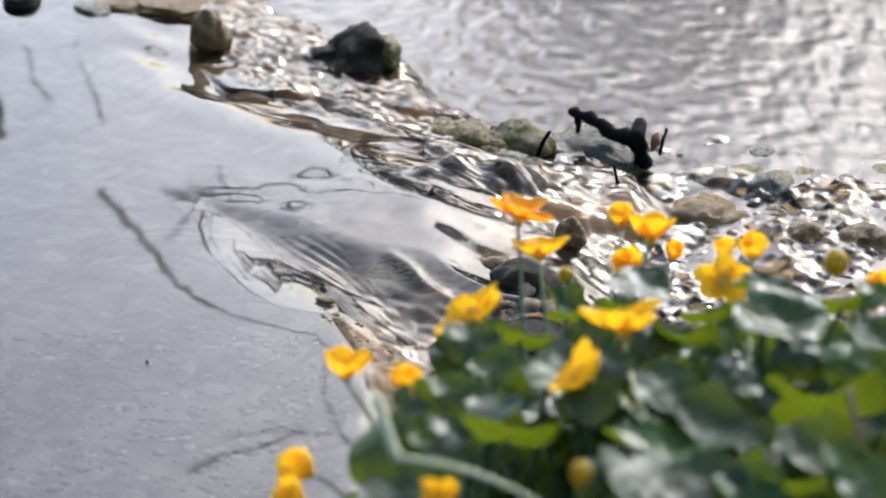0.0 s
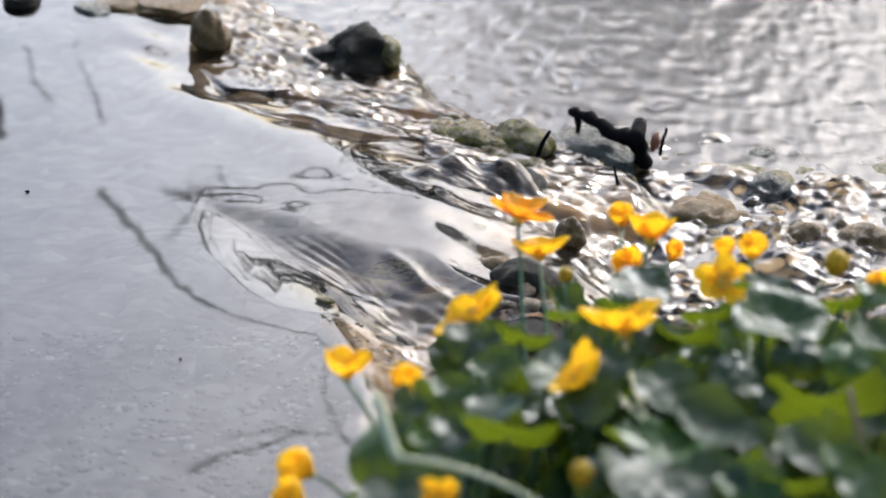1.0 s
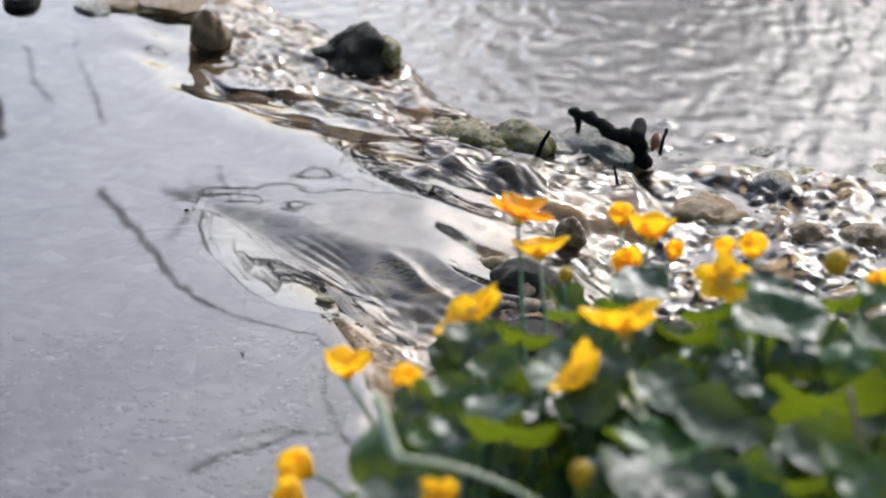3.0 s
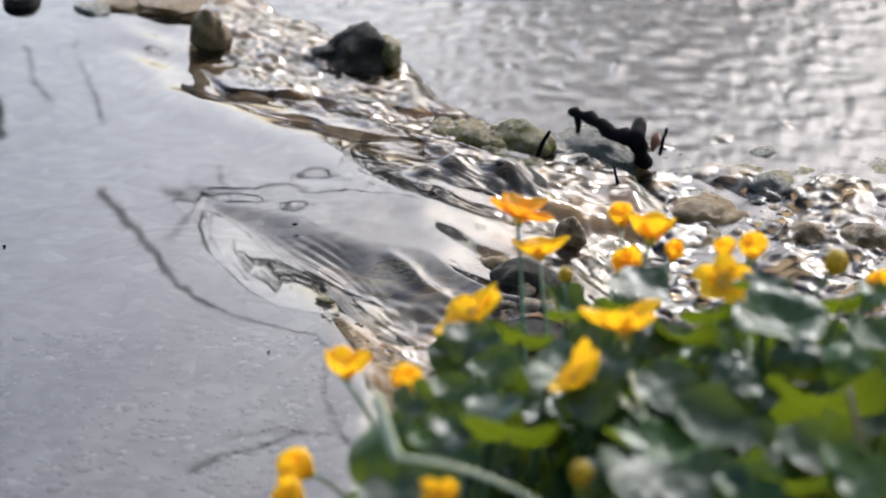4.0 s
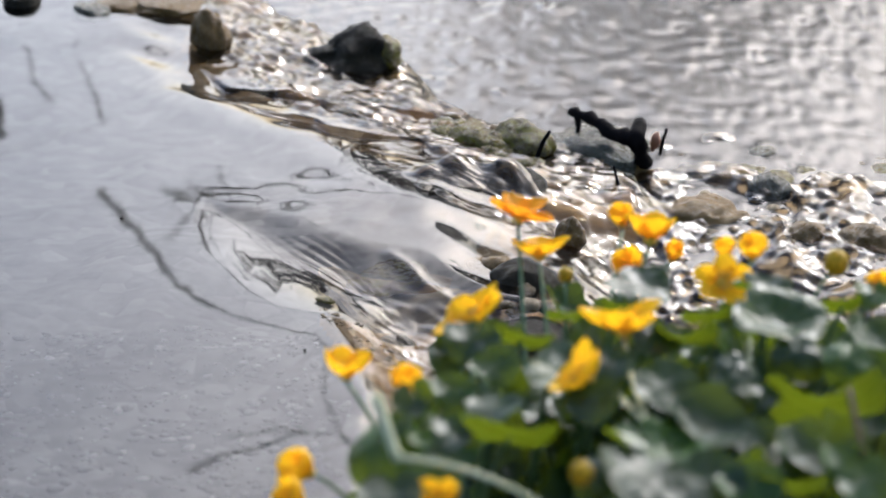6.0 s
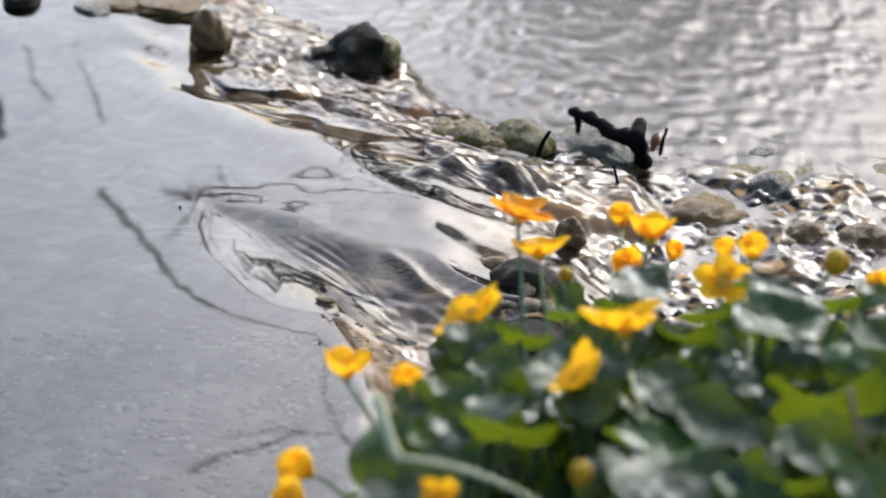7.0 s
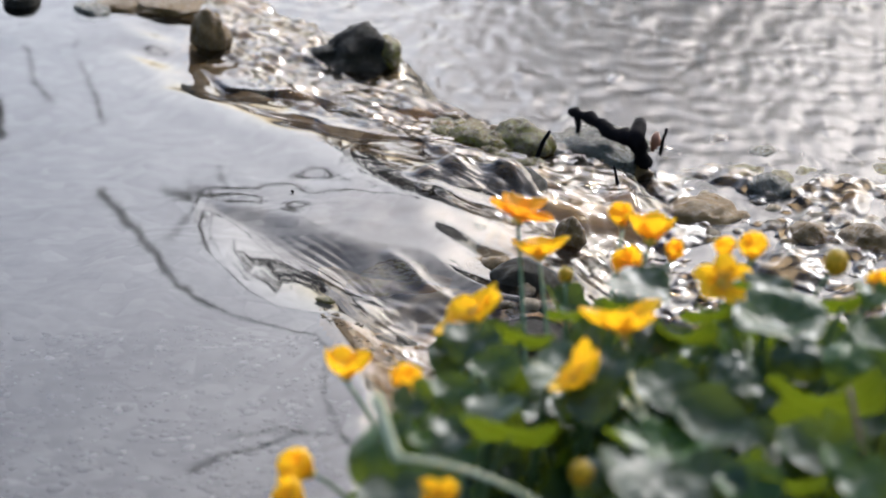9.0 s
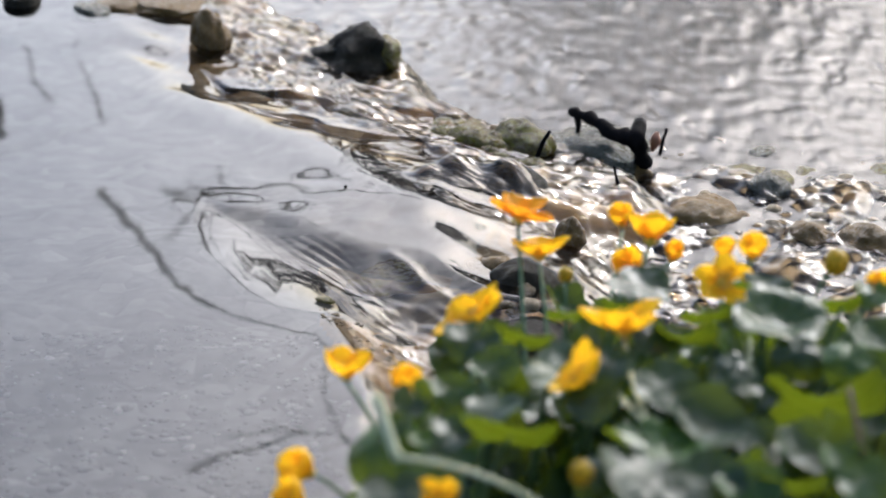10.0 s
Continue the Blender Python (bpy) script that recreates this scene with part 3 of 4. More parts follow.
    # broken stones where the hollow runs out
    for i in range(90):
        x, y = rng.uniform(0.03, 0.16), rng.uniform(1.9, 2.2)
        s = rng.uniform(0.006, 0.02)
        w = float(water_height(np.array([x]), np.array([y]))[0][0])
        loose.append((x, y, w - s * rng.uniform(0.1, 0.4), s, s * rng.uniform(0.8, 1.6), s * 0.6, "brown", rng.uniform(0, 360), rng.randrange(5), 0.0))
    # stones of the riffle below
    for i in range(330):
        x, y = rng.uniform(0.08, 0.5), rng.uniform(1.98, 2.66)
        s = 0.010 + 0.028 * rng.random() ** 2.2
        row = (x, y, LOW - s * rng.uniform(0.15, 0.5), s, s * rng.uniform(0.8, 1.6), s * rng.uniform(0.5, 0.8), rng.choice(("grey", "brown", "brown", "moss", "moss")), rng.uniform(0, 360), rng.randrange(5), rng.uniform(-12, 12))
        if x < float(np.interp(y, CREST_Y, CREST_X)) + 0.07:
            continue
        if s > 0.024:
            stone(*row)
        else:
            loose.append(row)
    co, fa, n = [], [], 0
    ball = bmesh.new()
    bmesh.ops.create_icosphere(ball, subdivisions=2, radius=1.0)
    base = np.array([v.co[:] for v in ball.verts])
    tris = np.array([[v.index for v in f.verts] for f in ball.faces])
    ball.free()
    for x, y, z, w, d, h, kind, turn, which, tilt in loose:
        m = np.array(pose(x, y, z, tilt, 0, turn) @ Matrix.Diagonal((w / 2, d / 2, h / 2, 1)))
        lump = 1 + 0.2 * swell(base[:, 0] + base[:, 2] * 0.7 + turn, base[:, 1] - base[:, 2] * 0.4, 1.6, which)[:, None] * 0.6
        co.append((base * lump) @ m[:3, :3].T + m[:3, 3])
        fa.append(tris + n)
        n += len(base)
    me = bpy.data.meshes.new("rubble")
    me.from_pydata(np.concatenate(co).tolist(), [], np.concatenate(fa).tolist())
    me.materials.append(RUBBLE)
    me.polygons.foreach_set("use_smooth", np.ones(len(me.polygons), bool))
    tagged(new("rubble", me), "small wet brown stones among the larger ones", "stones", kind="stuff")


def build_gravel():
    """Pebbles of the pool's bed, one loose cover."""
    rng = np.random.RandomState(4)
    bm = bmesh.new()
    bmesh.ops.create_icosphere(bm, subdivisions=1, radius=1.0)
    base = np.array([v.co[:] for v in bm.verts])
    tris = np.array([[v.index for v in f.verts] for f in bm.faces])
    bm.free()
    n = 2400
    x = rng.uniform(-0.45, 0.02, n)
    y = rng.uniform(1.6, 2.12, n)
    w, over, hol = water_height(x, y)
    x, y = x[(over < -0.02) & (hol < 0.03)], y[(over < -0.02) & (hol < 0.03)]
    n = len(x)
    z = ground_height(x, y)
    size = 0.002 + 0.0055 * rng.rand(n) ** 3
    co, fa = [], []
    for i in range(n):
        s = size[i] * np.array([1, rng.uniform(0.6, 1.0), rng.uniform(0.25, 0.4)])
        a = rng.rand() * 6.28
        p = base * (1 + 0.18 * rng.randn(len(base), 1)) * s
        q = np.stack([p[:, 0] * math.cos(a) - p[:, 1] * math.sin(a), p[:, 0] * math.sin(a) + p[:, 1] * math.cos(a), p[:, 2]], -1)
        co.append(q + (x[i], y[i], z[i] + s[2] * 0.05))
        fa.append(tris + i * len(base))
    me = bpy.data.meshes.new("gravel")
    me.from_pydata(np.concatenate(co).tolist(), [], np.concatenate(fa).tolist())
    me.materials.append(PEBBLE)
    me.polygons.foreach_set("use_smooth", np.ones(len(me.polygons), bool))
    return tagged(new("gravel", me), "small pale grey pebbles on the pool's bed", "gravel", kind="stuff")


# ---- the plants ----
def leaf_mesh(seed, form=None):
    """A kidney-shaped leaf of radius 1 about its stalk, its tip along x. form: how it cups, waves, folds, curls and dips."""
    r = random.Random(seed)
    cup, wave, fold = r.uniform(0.0, 0.4), r.uniform(0.08, 0.24), r.uniform(-0.1, 0.6)
    ph = r.uniform(0, 6.28)
    curl, dip = r.uniform(-0.6, 1.4), r.uniform(-0.7, 0.1)
    rim = 0.0
    if form:
        cup, wave, fold, curl, dip, rim = form
    bm = bmesh.new()
    rings, seg = 7, 44
    top = bm.verts.new((0, 0, 0))
    rows = []
    for i in range(1, rings + 1):
        f = i / rings
        row = []
        for k in range(seg + 1):
            a = math.pi * 0.985 * (2 * k / seg - 1)
            t = abs(a) / math.pi
            out = (1.0 - 0.14 * t ** 2 - 0.22 * t ** 14 + 0.05 * math.sin(a * 2 + ph) + 0.03 * math.sin(a * 5 + 2 * ph)) * (1 + 0.022 * math.sin(a * 17) * f)
            rad = out * f
            x, y = rad * math.cos(a), rad * math.sin(a)
            z = curl * max(0.0, abs(y) - 0.45) ** 1.6 + dip * max(0.0, x - 0.2) ** 2 - rim * max(0.0, rad - 0.6) ** 2 + cup * rad ** 2 + wave * math.sin(a * 3 + ph) * rad ** 2 + fold * abs(y) * rad - 0.03 * math.sin(a * 10) ** 2 * rad * (1 - rad)
            row.append(bm.verts.new((x, y, z)))
        rows.append(row)
    for k in range(seg):
        bm.faces.new((top, rows[0][k], rows[0][k + 1]))
        for a, b in zip(rows, rows[1:]):
            bm.faces.new((a[k], b[k], b[k + 1], a[k + 1]))
    return mesh_of("leaf", bm, LEAF)


def petal_mesh(seed, material, cup):
    """A rounded petal of length 1 along x, curving up by cup."""
    r = random.Random(seed)
    bm = bmesh.new()
    n, m = 8, 7
    rows = []
    for i in range(n):
        t = i / (n - 1)
        half = 0.385 * math.sin(math.pi * min(1, 0.12 + 0.80 * t ** 0.8)) ** 0.7 + 0.02
        if t > 0.8:
            half *= math.sqrt(max(0.05, 1 - ((t - 0.8) / 0.22) ** 2))
        ang = cup * t
        x, z = (math.sin(ang) / max(cup, 0.01)), (1 - math.cos(ang)) / max(cup, 0.01)
        row = []
        for j in range(m):
            v = 2 * j / (m - 1) - 1
            row.append(bm.verts.new((x, v * half, z + 0.30 * (v * half) ** 2 / 0.16 + 0.05 * t * math.sin(3.2 * v + 2 * t + seed) + r.uniform(-0.012, 0.012))))
        rows.append(row)
    for a, b in zip(rows, rows[1:]):
        for j in range(m - 1):
            bm.faces.new((a[j], b[j], b[j + 1], a[j + 1]))
    return mesh_of("petal", bm, material)


def heart_mesh():
    """The stamens of a flower: a low mound of small knobs."""
    rng = random.Random(2)
    bm = bmesh.new()
    bmesh.ops.create_icosphere(bm, subdivisions=2, radius=0.2, matrix=Matrix.Diagonal((1, 1, 0.7, 1)))
    for i in range(34):
        a, t = rng.uniform(0, 6.28), rng.uniform(0.1, 1.0) ** 0.6
        p = Vector((math.cos(a) * 0.34 * t, math.sin(a) * 0.34 * t, 0.32 - 0.08 * t + rng.uniform(-0.03, 0.03)))
        tube([Vector((p.x * 0.4, p.y * 0.4, 0.05)), p, p + Vector((0, 0, 0.05))], [0.012, 0.014, 0.03], 5, bm)
    return mesh_of("stamens", bm, STAMEN)


def bud_mesh():
    bm = bmesh.new()
    bmesh.ops.create_icosphere(bm, subdivisions=3, radius=1.0)
    for v in bm.verts:
        a = math.atan2(v.co.y, v.co.x)
        v.co *= 1 - 0.1 * abs(math.sin(a * 2.5)) * (1 - abs(v.co.z)) ** 0.5
        v.co.z *= 1.1
    return mesh_of("bud", bm, BUD)


LEAVES = [leaf_mesh(i) for i in range(14)]
LEAF_FORMS = {
    "flat": leaf_mesh(31, (0.08, 0.07, 0.05, 0.2, -0.25, 0.0)),
    "wavy": leaf_mesh(32, (0.10, 0.22, 0.10, 0.5, -0.3, 0.0)),
    "bowl": leaf_mesh(33, (0.32, 0.12, 0.1, 0.3, 0.0, 0.0)),
    "folded": leaf_mesh(34, (0.15, 0.08, 0.75, 0.3, -0.3, 0.0)),
    "rolled": leaf_mesh(35, (0.55, 0.10, 0.05, 0.1, 0.0, 2.1)),
    "drooping": leaf_mesh(36, (-0.25, 0.10, -0.15, -0.4, -0.6, 0.0)),
}
PETALS = {}
for cup in (0.5, 0.9, 1.4):
    PETALS["fresh", cup] = [petal_mesh(i, PETAL, cup) for i in range(3)]
    PETALS["old", cup] = [petal_mesh(i, PETAL_OLD, cup) for i in range(3)]
HEART = heart_mesh()
BUD_MESH = bud_mesh()


class Plant:
    """One marsh marigold: stalks from its root, each with a leaf or a flower."""

    def __init__(self, x, y, z, seed, label):
        self.root = new("marsh_marigold")
        self.root.matrix_basis = pose(x, y, z)
        self.at = Vector((x, y, z))
        self.rng = random.Random(seed)
        tagged(self.root, label, "plant", "marsh marigolds on the bank")

    def stalk(self, top, width=0.0022, material=None, start=None, sag=0.35):
        r = self.rng
        foot = start or Vector((r.uniform(-0.03, 0.03), r.uniform(-0.03, 0.03), -0.01))
        mid = foot.lerp(top, 0.55) + Vector((0, 0, 1)) * (top - foot).length * sag * 0.5
        bm = tube(bend(foot, mid, top), [width * 1.25, width * 0.8], 6)
        part("stalk", mesh_of("stalk", bm, material or STALK), self.root)

    def leaf(self, x, y, z, size, tip, droop, lean=0.0, which=None):
        """size: the leaf's width. tip: degrees, the way its tip points; droop and lean tilt it."""
        p = Vector((x, y, z)) - self.at
        tip = tip + self.rng.uniform(-50, 50)
        m = Matrix.Translation(p) @ pose(0, 0, 0, 0, 0, tip) @ pose(0, 0, 0, 0, droop, 0) @ pose(0, 0, 0, lean, 0, 0)
        m = m @ Matrix.Translation((-0.15 * size, 0, 0)) @ Matrix.Scale(size * 0.47, 4)
        part("leaf", LEAVES[self.rng.randrange(14) if which is None else which], self.root, m)
        self.stalk(m @ Vector((0, 0, 0)), 0.0018)

    def blade(self, x, y, z, size, nx, ny, tip, form):
        """A leaf by the tilt of its upper side (nx, ny over 1) and the way its tip points, in degrees round that."""
        up = Vector((nx, ny, 1)).normalized()
        along = Vector((math.cos(radians(tip)), math.sin(radians(tip)), 0))
        along = (along - up * along.dot(up)).normalized()
        turn = Matrix((along, up.cross(along), up)).transposed().to_4x4()
        p = Vector((x, y, z)) - self.at
        m = Matrix.Translation(p) @ turn @ Matrix.Translation((-0.1 * size, 0, 0)) @ Matrix.Scale(size * 0.5, 4)
        part("leaf", LEAF_FORMS[form], self.root, m)
        self.stalk(m @ Vector((0, 0, -0.03)), 0.0018)

    def flower(self, x, y, z, size, toward=-90, tip=15, cup=0.9, old=False, petals=5, open_up=12, turn=0.0):
        """size: its width across. toward: the way that it leans by tip degrees. open_up: how far the petals rise."""
        p = Vector((x, y, z - 0.0055)) - self.at
        m = Matrix.Translation(p) @ pose(0, 0, 0, 0, 0, toward) @ pose(0, 0, 0, 0, tip, 0) @ Matrix.Scale(size * 0.67, 4)
        head = part("flower", HEART, self.root, m)
        for i in range(petals):
            a = 360 * i / petals + turn + self.rng.uniform(-9, 9)
            pm = pose(0, 0, 0, 0, 0, a) @ pose(0.06, 0, 0, 0, -open_up + 7 + self.rng.uniform(-15, 13), 0) @ Matrix.Scale(self.rng.uniform(0.9, 1.06), 4)
            part("petal", PETALS["old" if old else "fresh", cup][i % 3], head, pm)
        self.stalk(m @ Vector((0, 0, -0.12)), 0.0016)

    def stem(self, points, width, material=None):
        """A stalk that stands out by itself, through places of the world."""
        bm = tube(bend(*[Vector(p) - self.at for p in points]), [width, width * 0.8], 7)
        part("stalk", mesh_of("stalk", bm, material or STALK), self.root)

    def bud(self, x, y, z, size):
        p = Vector((x, y, z)) - self.at
        part("bud", BUD_MESH, self.root, Matrix.Translation(p) @ Matrix.Scale(size / 2, 4))
        self.stalk(p, 0.0014)

    def fill(self, n, spread_x, spread_y, low, high):
        r = self.rng
        for i in range(n):
            self.leaf(self.at.x + r.uniform(-spread_x, spread_x), self.at.y + r.uniform(-spread_y, spread_y), r.uniform(low, high), r.uniform(0.028, 0.052), r.uniform(-120, -60), r.uniform(25, 58), r.uniform(-20, 20))


def build_plants():
    a = Plant(-0.01, 1.50, 0.03, 1, "marsh marigold with yellow flowers leaning over the pool")
    a.blade(-0.0122, 1.3180, 0.2139, 0.0160, 0.36, -0.22, -60, "bowl")
    a.blade(-0.0361, 1.3180, 0.2075, 0.0437, -0.6, -0.75, -120, "drooping")
    a.blade(-0.0295, 1.3150, 0.2231, 0.0217, 0.5, -0.5, -75, "folded")
    a.blade(-0.0140, 1.3900, 0.2052, 0.0259, -0.5, -0.9, -90, "bowl")
    a.blade(0.0049, 1.4020, 0.2050, 0.0277, 0.1, -0.75, -80, "wavy")
    a.blade(0.0267, 1.3796, 0.2053, 0.0303, -0.2, -0.25, -120, "flat")
    a.blade(0.0359, 1.3476, 0.2062, 0.0490, 0.1, 0.95, -90, "flat")
    a.blade(0.0163, 1.4724, 0.2058, 0.0337, -0.2, -0.6, -110, "wavy")
    a.blade(0.0455, 1.4820, 0.2060, 0.0355, 0.2, 0.9, -90, "flat")
    a.blade(0.0302, 1.4380, 0.2051, 0.0298, 0, -0.7, -60, "wavy")
    a.blade(-0.0262, 1.2540, 0.2119, 0.0334, 0, -0.4, -90, "flat")
    a.blade(-0.0054, 1.2740, 0.2103, 0.0283, 0.1, -0.8, -80, "flat")
    a.blade(0.0018, 1.3420, 0.2064, 0.0266, 0.2, -0.4, -100, "wavy")
    a.flower(-0.0576, 1.5336, 0.1673, 0.032, 40, 10, 1.4, open_up=12)
    a.flower(-0.0245, 1.4762, 0.1833, 0.024, -30, 30, 1.4, open_up=25)
    a.flower(-0.0750, 1.4372, 0.1480, 0.030, 200, 60, 1.4, open_up=22)
    a.flower(-0.0796, 1.4123, 0.1422, 0.028, 210, 55, 1.4, open_up=22)
    a.flower(-0.0039, 1.2620, 0.2085, 0.026, -90, 10, 1.4, open_up=20)
    a.flower(0.0205, 1.6020, 0.1735, 0.041, 185, 44, 0.5, open_up=14)
    a.fill(40, 0.04, 0.07, 0.025, 0.06)
    a.stem(((-0.0237, 1.2750, 0.2247), (0.0129, 1.2700, 0.2260), (0.0524, 1.2650, 0.2021)), 0.0017, PALE)
    a.stem(((-0.0342, 1.3000, 0.2477), (-0.0278, 1.2900, 0.2325), (-0.0226, 1.2770, 0.2232)), 0.0034, PALE)
    b = Plant(0.075, 1.58, 0.03, 2, "marsh marigold with yellow flowers and broad leaves")
    b.blade(0.0559, 1.4276, 0.2050, 0.0265, 0.33, -0.2, -140, "flat")
    b.blade(0.0639, 1.4580, 0.2054, 0.0223, -0.3, -0.3, -60, "flat")
    b.blade(0.0709, 1.5140, 0.2074, 0.0213, 0, 1, -90, "flat")
    b.blade(0.1195, 1.5540, 0.2097, 0.0420, 0.1, -0.15, -30, "flat")
    b.blade(0.1196, 1.4820, 0.2060, 0.0306, 0.3, -0.55, -110, "flat")
    b.blade(0.1389, 1.4820, 0.2060, 0.0371, 0, 1.1, -90, "wavy")
    b.blade(0.0932, 1.4420, 0.2051, 0.0283, 0, -0.5, -90, "wavy")
    b.blade(0.0811, 1.3900, 0.2052, 0.0320, -0.3, -0.6, -100, "flat")
    b.blade(0.1223, 1.4100, 0.2050, 0.0371, 0.2, -0.6, -60, "flat")
    b.blade(0.1045, 1.5260, 0.2080, 0.0231, 0.1, 0.9, -90, "flat")
    b.flower(0.0505, 1.7558, 0.1875, 0.036, 40, 14, 0.5, old=True, open_up=20)
    b.flower(0.0635, 1.7281, 0.1714, 0.034, 80, 14, 0.9, open_up=16)
    b.flower(0.1038, 1.4854, 0.2144, 0.041, 95, 16, 0.9, open_up=12)
    b.flower(0.0788, 1.4100, 0.2163, 0.033, 185, 42, 0.9, open_up=14)
    b.flower(0.1192, 1.7514, 0.1853, 0.024, -120, 15, 1.4, open_up=20)
    b.flower(0.1364, 1.7279, 0.1825, 0.035, 70, 12, 0.9, open_up=16)
    b.flower(0.1170, 1.6657, 0.1834, 0.028, -110, 35, 1.4, open_up=28)
    b.flower(0.1520, 1.7415, 0.1646, 0.021, -60, 20, 1.4, open_up=30)
    b.bud(0.0788, 1.6840, 0.1693, 0.010)
    b.fill(56, 0.08, 0.08, 0.04, 0.10)
    b.fill(30, 0.075, 0.085, 0.10, 0.155)
    b.stem(((0.0873, 1.4473, 0.1978), (0.1004, 1.4036, 0.1993), (0.1134, 1.3685, 0.1964)), 0.0016, PALE)
    b.stem(((0.1035, 1.4821, 0.2060), (0.1033, 1.4249, 0.1987), (0.1111, 1.3802, 0.1978)), 0.0014, PALE)
    c = Plant(0.175, 1.56, 0.03, 3, "marsh marigold with curled silvery leaves")
    c.blade(0.1555, 1.4020, 0.2050, 0.0307, -0.1, -0.9, -90, "drooping")
    c.blade(0.2276, 1.4460, 0.2052, 0.0331, 0.1, -0.85, -100, "drooping")
    c.blade(0.2024, 1.4596, 0.2054, 0.0318, 0, -0.7, -80, "drooping")
    c.blade(0.1954, 1.4964, 0.2066, 0.0600, 0.22, -0.25, -25, "rolled")
    c.blade(0.1547, 1.5140, 0.2074, 0.0312, -0.2, 0.9, -90, "flat")
    c.blade(0.1894, 1.5476, 0.2093, 0.0368, 0.2, -0.1, -40, "wavy")
    c.blade(0.2339, 1.5300, 0.2082, 0.0265, -0.2, 1.2, -90, "flat")
    c.blade(0.2432, 1.4780, 0.2059, 0.0354, 0.3, -0.4, -80, "bowl")
    c.blade(0.2086, 1.3900, 0.2052, 0.0660, 0.0, 1.25, -90, "wavy")
    c.blade(0.1968, 1.3180, 0.2055, 0.0480, -0.15, -1.1, -90, "wavy")
    c.blade(0.1735, 1.3980, 0.2051, 0.0199, 0.2, -0.4, -90, "wavy")
    c.blade(0.2538, 1.5420, 0.2089, 0.0233, 0, -0.5, -100, "wavy")
    c.blade(0.1621, 1.4380, 0.2051, 0.0283, 0, -0.6, -80, "drooping")
    c.flower(0.1701, 1.6025, 0.2000, 0.029, -75, 50, 0.5, open_up=8, petals=5, turn=18)
    c.flower(0.1785, 1.6643, 0.1946, 0.019, -90, 10, 1.4, open_up=35)
    c.flower(0.1937, 1.6439, 0.2020, 0.027, -70, 15, 1.4, open_up=25)
    c.flower(0.1881, 1.6384, 0.1852, 0.016, -60, 40, 0.5, open_up=0)
    c.bud(0.2423, 1.6161, 0.2025, 0.016)
    c.flower(0.2678, 1.6079, 0.1911, 0.022, -90, 20, 1.4, open_up=20)
    c.fill(60, 0.09, 0.08, 0.04, 0.10)
    c.fill(38, 0.095, 0.085, 0.10, 0.16)
    c.fill(36, 0.10, 0.05, 0.115, 0.165)
    c.stem(((0.1812, 1.5316, 0.1862), (0.1768, 1.4874, 0.1829), (0.1698, 1.4423, 0.1776)), 0.0013)
    c.stem(((0.2110, 1.3403, 0.2344), (0.2114, 1.3148, 0.2263), (0.2140, 1.2976, 0.2135)), 0.0017, DRY)
    d = Plant(0.11, 1.42, 0.04, 4, "marsh marigold with large glossy leaves close to the ground")
    d.blade(0.1103, 1.3100, 0.2079, 0.0579, 0.32, -0.2, -60, "wavy")
    d.blade(0.1400, 1.3500, 0.2061, 0.0505, 0.3, -0.3, -40, "bowl")
    d.blade(0.1523, 1.3100, 0.2079, 0.0261, 0, 1.2, -90, "wavy")
    d.blade(0.1661, 1.3300, 0.2069, 0.0293, 0.3, -0.7, -30, "flat")
    d.blade(0.1004, 1.2720, 0.2128, 0.0520, 0.35, -0.22, -100, "flat")
    d.blade(0.1311, 1.2676, 0.2108, 0.0450, 0.1, -0.6, -60, "flat")
    d.blade(0.1907, 1.3156, 0.2076, 0.0407, 0, 0.02, -80, "flat")
    d.blade(0.2134, 1.2724, 0.2104, 0.0339, 0.2, -0.8, -70, "flat")
    d.blade(0.1739, 1.2724, 0.2104, 0.0367, 0, 1, -90, "flat")
    d.blade(0.0758, 1.2860, 0.2094, 0.0256, -0.2, -0.7, -110, "drooping")
    d.blade(0.2051, 1.2940, 0.2089, 0.0315, 0.1, -0.8, -90, "wavy")
    d.blade(0.1536, 1.2676, 0.2108, 0.0338, 0, -0.8, -70, "wavy")
    d.bud(0.0681, 1.2600, 0.2235, 0.012)
    d.fill(55, 0.13, 0.06, 0.03, 0.065)
    d.fill(34, 0.13, 0.05, 0.07, 0.115)


